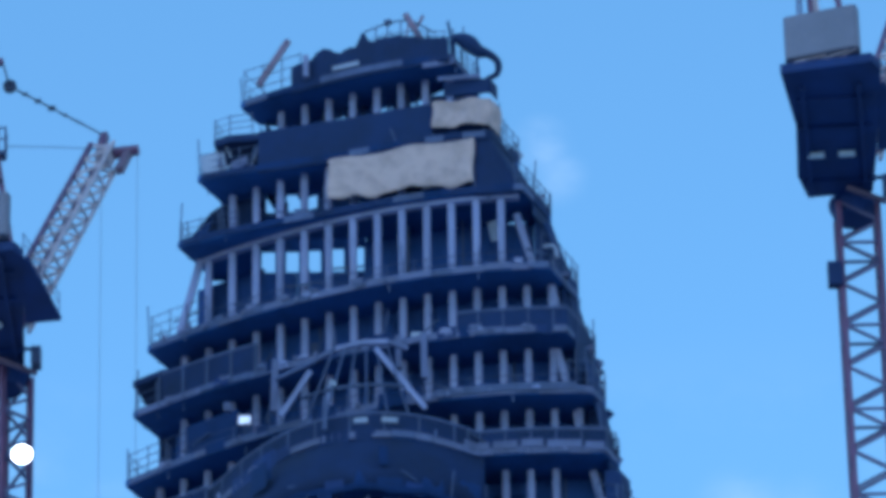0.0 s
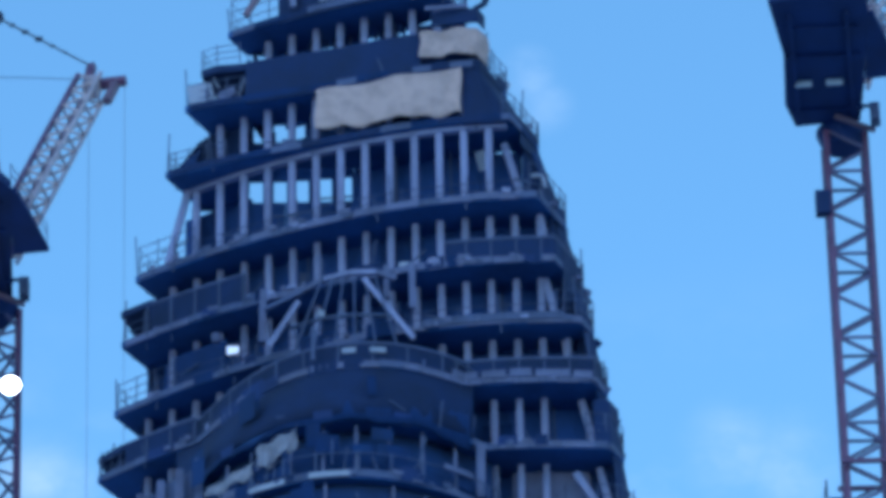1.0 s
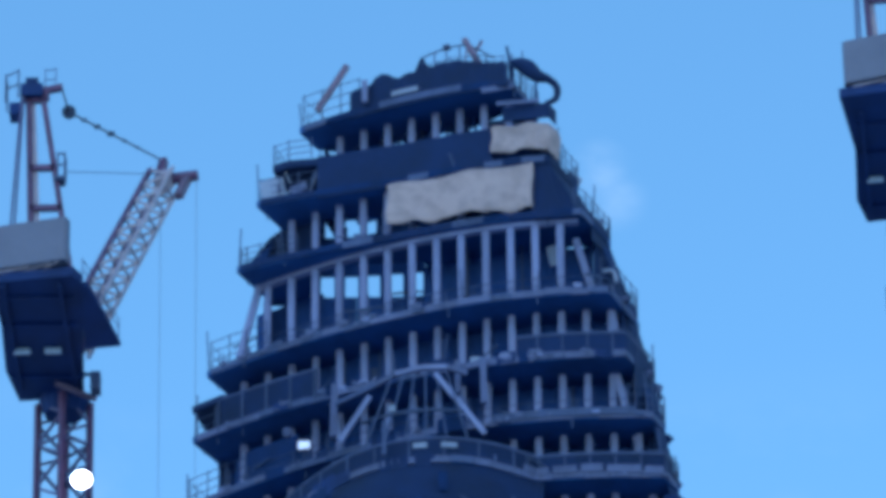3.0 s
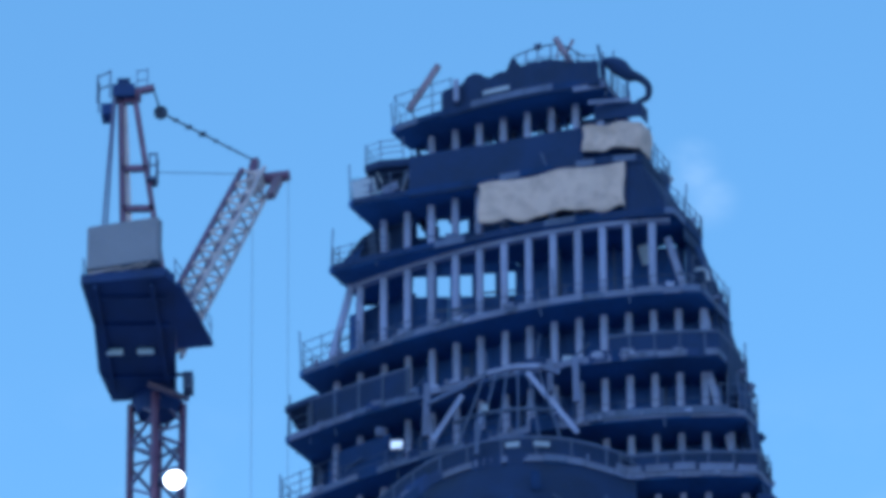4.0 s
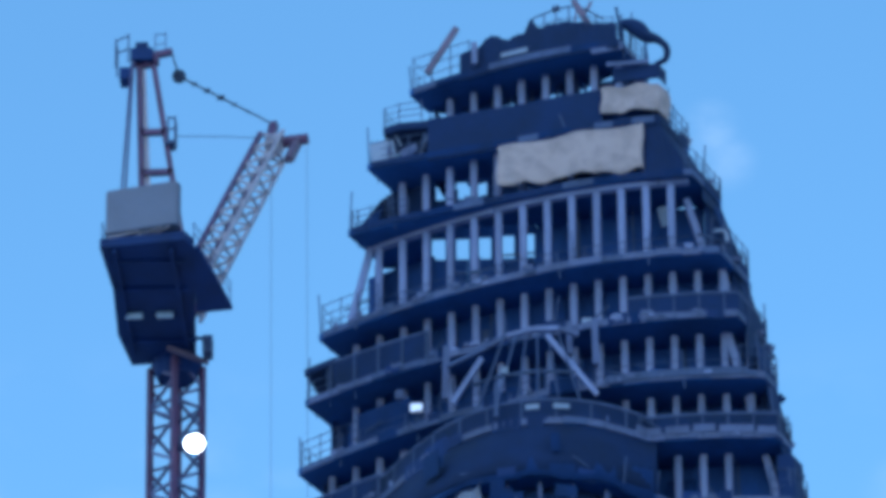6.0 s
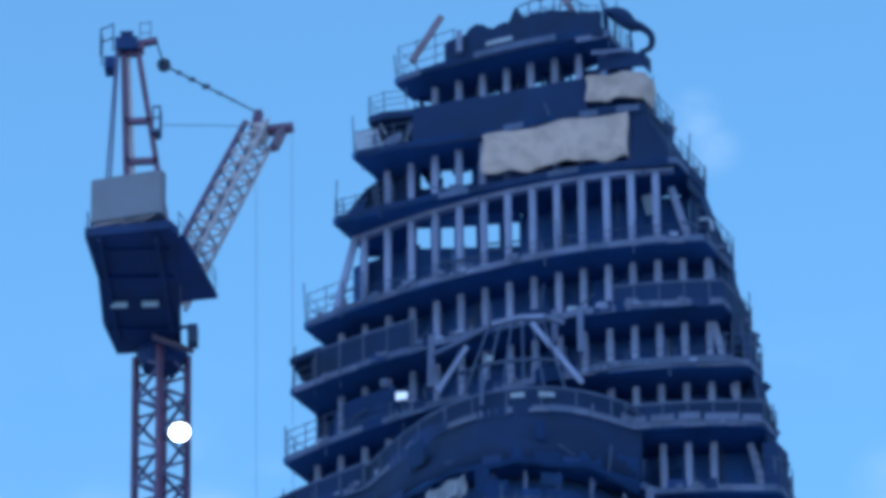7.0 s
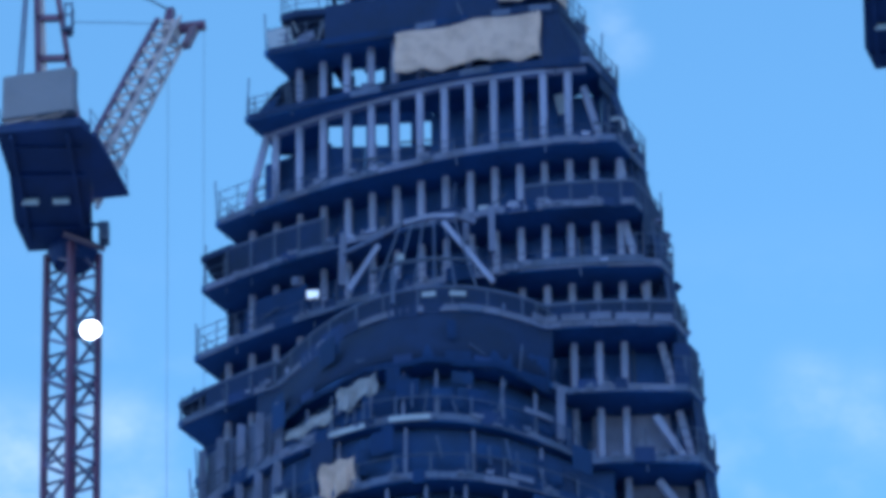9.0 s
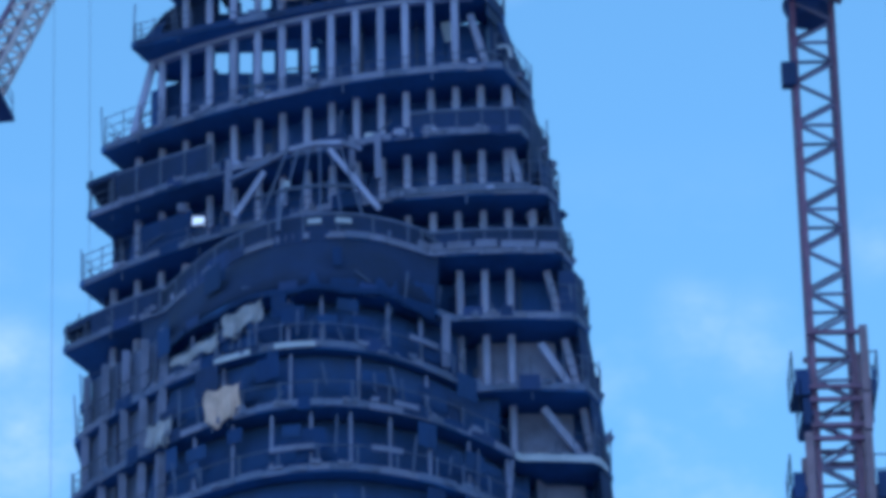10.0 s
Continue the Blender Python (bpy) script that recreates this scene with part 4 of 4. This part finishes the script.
def crane_top(parent, z, turn=0.0, dx=0.0, rear=0.0, nose=0.0):
    t = new("slewing_top")
    t.parent = parent
    t.matrix_basis = pose(dx, 0, z, 0, 0, turn)
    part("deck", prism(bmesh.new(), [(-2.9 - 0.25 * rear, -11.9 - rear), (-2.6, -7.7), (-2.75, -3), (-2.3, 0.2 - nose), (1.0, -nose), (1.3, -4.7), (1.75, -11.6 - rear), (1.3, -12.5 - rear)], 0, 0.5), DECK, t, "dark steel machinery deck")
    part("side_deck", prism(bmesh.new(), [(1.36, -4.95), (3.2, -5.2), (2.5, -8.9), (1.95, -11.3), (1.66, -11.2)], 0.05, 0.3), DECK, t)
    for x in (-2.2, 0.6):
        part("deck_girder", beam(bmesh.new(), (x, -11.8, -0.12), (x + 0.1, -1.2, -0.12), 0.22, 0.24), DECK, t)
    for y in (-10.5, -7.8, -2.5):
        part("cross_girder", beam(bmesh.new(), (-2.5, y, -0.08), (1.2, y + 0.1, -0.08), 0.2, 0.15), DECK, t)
    for x0, x1 in ((-2.2, -1.25), (-0.65, 0.3)):
        part("plate", box(bmesh.new(), x0 + 0.05, x1 - 0.08, -5.4, -5.15, -0.28, -0.06), WHITE, t, "small pale steel plate")
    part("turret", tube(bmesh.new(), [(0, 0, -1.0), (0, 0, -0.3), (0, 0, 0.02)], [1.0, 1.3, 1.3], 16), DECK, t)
    part("cross_beam", beam(bmesh.new(), (-0.3, -2.2, -0.35), (1.7, -1.2, -0.75), 0.22), RUST, t)
    part("ballast", prism(bmesh.new(), [(x - 0.25 * rear, y - rear) for x, y in ((-2.62, -11.85), (-2.5, -12.02), (0.78, -12.82), (0.98, -12.78), (1.12, -12.3), (1.02, -11.6), (-2.45, -10.8), (-2.6, -10.95))], 0.75, 3.15), GREY, t, "light grey steel ballast box")
    for x in (-2.4, -0.9, 0.7):
        part("ballast_bracket", box(bmesh.new(), x - 0.12, x + 0.12, -11.8 - 0.2 * x - rear, -11.2 - 0.2 * x - rear, 0.5, 0.75), RUST, t)
    for x0, y0, x1, y1 in ((-2.5, -11.95, -0.9, -12.15), (-1.2, -12.0, 0.2, -12.5), (-0.4, -12.0, 0.6, -12.6)):
        part("ballast_strut", beam(bmesh.new(), (x0, y0 - rear, 0.53), (x1, y1 - rear, 0.72), 0.08), PALE, t)
    part("winch", tube(bmesh.new(), [(-1.6, -9.0, 1.2), (0.4, -9.0, 1.2)], [0.7, 0.7], 14), DECK, t)
    tube_pts = [(-2.8, -11.7, 0.5), (-2.6, -7.7, 0.5), (-2.7, -3, 0.5)]
    part("deck_rail", rail(tube_pts, 1.0, 1.2, 0.05), STEEL, t)
    part("deck_rail", rail([(1.7, -11.4, 0.5), (2.4, -9.0, 0.5), (3.1, -5.3, 0.5)], 1.0, 1.2, 0.05), STEEL, t)
    part("cab_bracket", beam(bmesh.new(), (1.0, -2.2, 0.2), (1.75, -2.2, 0.05), 0.14), STEEL, t)
    part("cab", box(bmesh.new(), 1.5, 2.0, -2.6, -1.8, -0.9, 0.1), STEEL, t, "small operator cab")
    for x0, x1 in ((-1.35, -1.8), (1.2, -1.1)):
        part("a_frame_leg", beam(bmesh.new(), (x0, -4, 0.5), (x1, -4, 15.9), 0.3), RED, t)
    for zz, x0, x1 in ((8.9, -1.6, -0.0), (11.3, -1.65, -0.4), (15.4, -1.8, -1.1)):
        part("a_frame_rung", beam(bmesh.new(), (x0, -4, zz), (x1, -4, zz), 0.3), RED, t)
    part("ladder", beam(bmesh.new(), (-0.9, -3.9, 0.5), (-1.6, -3.9, 15.2), 0.3, 0.06), PALE, t)
    for dx in (-0.7, -0.45):
        part("back_stay", tube(bmesh.new(), [(-1.6 + dx, -9.5, 0.6), (-1.85 + dx * 0.4, -4.3, 15.6)], [0.06, 0.06], 6), STEELRED, t)
    part("head", box(bmesh.new(), -2.2, -1.05, -4.5, -3.6, 15.45, 16.15), DECK, t)
    part("head_winch", box(bmesh.new(), -1.95, -1.3, -4.4, -3.7, 16.15, 16.55), DECK, t)
    part("head_sheave", tube(bmesh.new(), [(-1.0, -4.0, 15.7), (-0.75, -4.0, 15.7)], [0.36, 0.36], 12), RED, t)
    part("tag_rope", tube(bmesh.new(), [(0.15, -3.9, 11.1), (2.1, 4.6, 16.1), (4.1, 13.2, 21.1)], [0.025, 0.025, 0.025], 5), CABLE, t)
    part("head_bracket", beam(bmesh.new(), (-1.3, -4, 15.9), (-0.05, -4, 16.15), 0.34, 0.3), RED, t)
    part("head_platform", box(bmesh.new(), -2.75, -2.2, -4.5, -3.5, 14.35, 15.0), DECK, t)
    part("platform_rail", rail([(-2.95, -3.6, 15.0), (-2.95, -4.5, 15.0), (-2.3, -4.5, 15.3)], 1.6, 0.5, 0.08), STEEL, t)
    part("platform_rail", rail([(-0.95, -4.1, 15.95), (-0.4, -4.1, 16.0)], 1.2, 0.4, 0.05), STEEL, t)
    part("frame_platform", box(bmesh.new(), -0.35, 0.15, -4.4, -3.6, 10.4, 10.6), STEEL, t)
    part("platform_rail", rail([(-0.2, -4.4, 10.6), (0.15, -4.4, 10.6), (0.15, -3.6, 10.6)], 1.3, 0.4, 0.09), STEEL, t)
    # the raised jib
    a, b = Vector((0.75, -4, 0.8)), Vector((4.1, 14, 21.2))
    d = (b - a).normalized()
    s = d.cross(Vector((0, 0, 1))).normalized()
    u = s.cross(d)
    length = (b - a).length
    wide, high = 0.63, 0.7
    for i, j in ((-1, -1), (1, -1), (1, 1), (-1, 1)):
        o = s * (i * wide) + u * (j * high)
        part("jib_chord", beam(bmesh.new(), a + o, b + o, 0.24 if i < 0 else 0.18), RED if i < 0 else PALE, t)
    n = 10
    for k in range(n):
        p, q = a + d * (length * k / n), a + d * (length * (k + 1) / n)
        h = (p + q) / 2
        for j in (-1, 1):
            part("jib_lacing", beam(bmesh.new(), p - s * wide + u * (high * j), h + s * wide + u * (high * j), 0.14), PALE, t)
            part("jib_lacing", beam(bmesh.new(), h + s * wide + u * (high * j), q - s * wide + u * (high * j), 0.15), PALE, t)
            part("jib_lacing", beam(bmesh.new(), p + s * (wide * j) + u * high, h + s * (wide * j) - u * high, 0.12), PALE, t)
    part("jib_head", beam(bmesh.new(), b - d * 1.2 + s * 0.1, b + d * 0.6 + s * 0.1, 0.8, 0.85), PALE, t)
    part("jib_sheave", tube(bmesh.new(), [b + s * 0.5 + d * 0.1, b + s * 1.9 + d * 0.2], [0.34, 0.3], 10), RED, t)
    part("jib_sheave", beam(bmesh.new(), b + s * 1.35 + d * 0.2, b + s * 1.1 - d * 2.0 - u * 0.4, 0.42), RUST, t)
    part("jib_peak", beam(bmesh.new(), b + d * 0.2 - s * 0.3, b + d * 1.2 - s * 0.2 + Vector((0, 0, 0.9)), 0.42), RED, t)
    # luffing rope with its sheave block, and the hoist ropes
    p0, p1, p2 = Vector((-0.1, -4, 16.1)), Vector((0.15, -2.2, 15.75)), Vector((3.85, 14, 22.6))
    part("luffing_rope", tube(bmesh.new(), [p0, p1, p2], [0.04, 0.06, 0.05], 6), CABLE, t)
    part("sheave_block", tube(bmesh.new(), [p1 - Vector((0, 0.12, 0)), p1 + Vector((0, 0.12, 0))], [0.36, 0.36], 14), CABLE, t)
    for f, r in ((0.16, 0.14), (0.3, 0.17), (0.45, 0.2), (0.6, 0.12), (0.75, 0.1)):
        c = p1.lerp(p2, f)
        part("rope_clamp", beam(bmesh.new(), c - Vector((r, 0, 0)), c + Vector((r, 0, 0)), r, r), CABLE, t)
    end = b + s * 1.85
    part("hoist_rope", beam(bmesh.new(), end, (end.x, end.y, -90), 0.028), ROPE, t)
    part("hoist_rope", beam(bmesh.new(), b - d * 6 + s * 0.85, b - d * 6 + s * 0.85 - Vector((0, 0, 95)), 0.028), ROPE, t)
    part("hook_block", box(bmesh.new(), end.x - 0.35, end.x + 0.35, end.y - 0.2, end.y + 0.2, -91.2, -90), CABLE, t)
    return t


def leaning(ob, z, degrees):
    """Leans a crane about its mast's top, at height z."""
    ob.matrix_basis = ob.matrix_basis @ pose(0, 0, z, 0, -degrees) @ pose(0, 0, -z)


left_crane = thing("tower_crane", (-22.42, 262, 0), "red and grey luffing crane with its jib raised", "crane", "tower cranes")
mast(left_crane, 1.87, 45, 145.6, 122)
crane_top(left_crane, 145.95)
leaning(left_crane, 145.6, 0.5)
right_crane = thing("tower_crane", (21.12, 259.1, 0), "red luffing crane with climbing frames round its mast", "crane", "tower cranes")
right_mast = mast(right_crane, 2.0, 0, 153.1, 122)
crane_top(right_crane, 153.6, -4.9, -0.12, 1.2, 1.0)
part("junction_box", box(bmesh.new(), -1.75, -1.0, -1.4, -0.8, 148.1, 149.4), DECK, right_crane, "black box bolted to the mast")


def climbing_frame(parent, z0, z1, half, side, deck, sides=(-1, 1)):
    c = new("climbing_frame")
    c.parent = parent
    for x in [k * half for k in sides]:
        for y in (-half, half):
            part("frame_post", box(bmesh.new(), x - 0.2, x + 0.2, y - 0.2, y + 0.2, z0, z1), RUST, c)
    for z in (z0 + 0.2, z1 - 0.4):
        for y in (-half, half):
            part("frame_beam", box(bmesh.new(), -half + 0.2, half - 0.2, y - 0.1, y + 0.1, z, z + 0.22), RED, c)
    for k in (-1, 1):
        x0, x1 = sorted((k * (half + 0.2 if k in sides else 1.16), k * (half + side)))
        part("platform", box(bmesh.new(), x0, x1, -half, half, deck, deck + 0.2), DECK, c)
        part("platform_rail", rail([(x0, -half, deck + 0.2), (x1 if k > 0 else x0, -half, deck + 0.2), (x1 if k > 0 else x0, half, deck + 0.2)], 1.6, 0.7, 0.08), STEEL, c)
        part("screen", box(bmesh.new(), x0 + 0.1, x1 - 0.1, -half - 0.04, -half, deck - 0.5, deck + 0.9), DECK, c)
    return c


climbing_frame(right_crane, 130.6, 134.2, 1.5, 0.6, 131.0, (1,))
climbing_frame(right_crane, 122.5, 128.4, 1.45, 1.0, 125.4)
climbing_frame(right_crane, 128.5, 130.5, 1.5, 0.25, 129.4, (1,))

leaning(right_crane, 153.1, 0.4)

# the flood lamp on the mast
flood = thing("flood_lamp", (-21.3, 260.35, 140.35), "glaring white flood lamp bracketed to a crane mast", "lamp")
part("lens", tube(bmesh.new(), [(0, -0.1, 0), (0, -0.02, 0)], [0.46, 0.52], 9), GLOW, flood)
part("housing", tube(bmesh.new(), [(0, 0.0, 0), (0, 0.3, 0)], [0.54, 0.3], 14), DECK, flood)
part("bracket", beam(bmesh.new(), (0, 0.2, 0), (-0.9, 0.6, 0), 0.12), STEEL, flood)
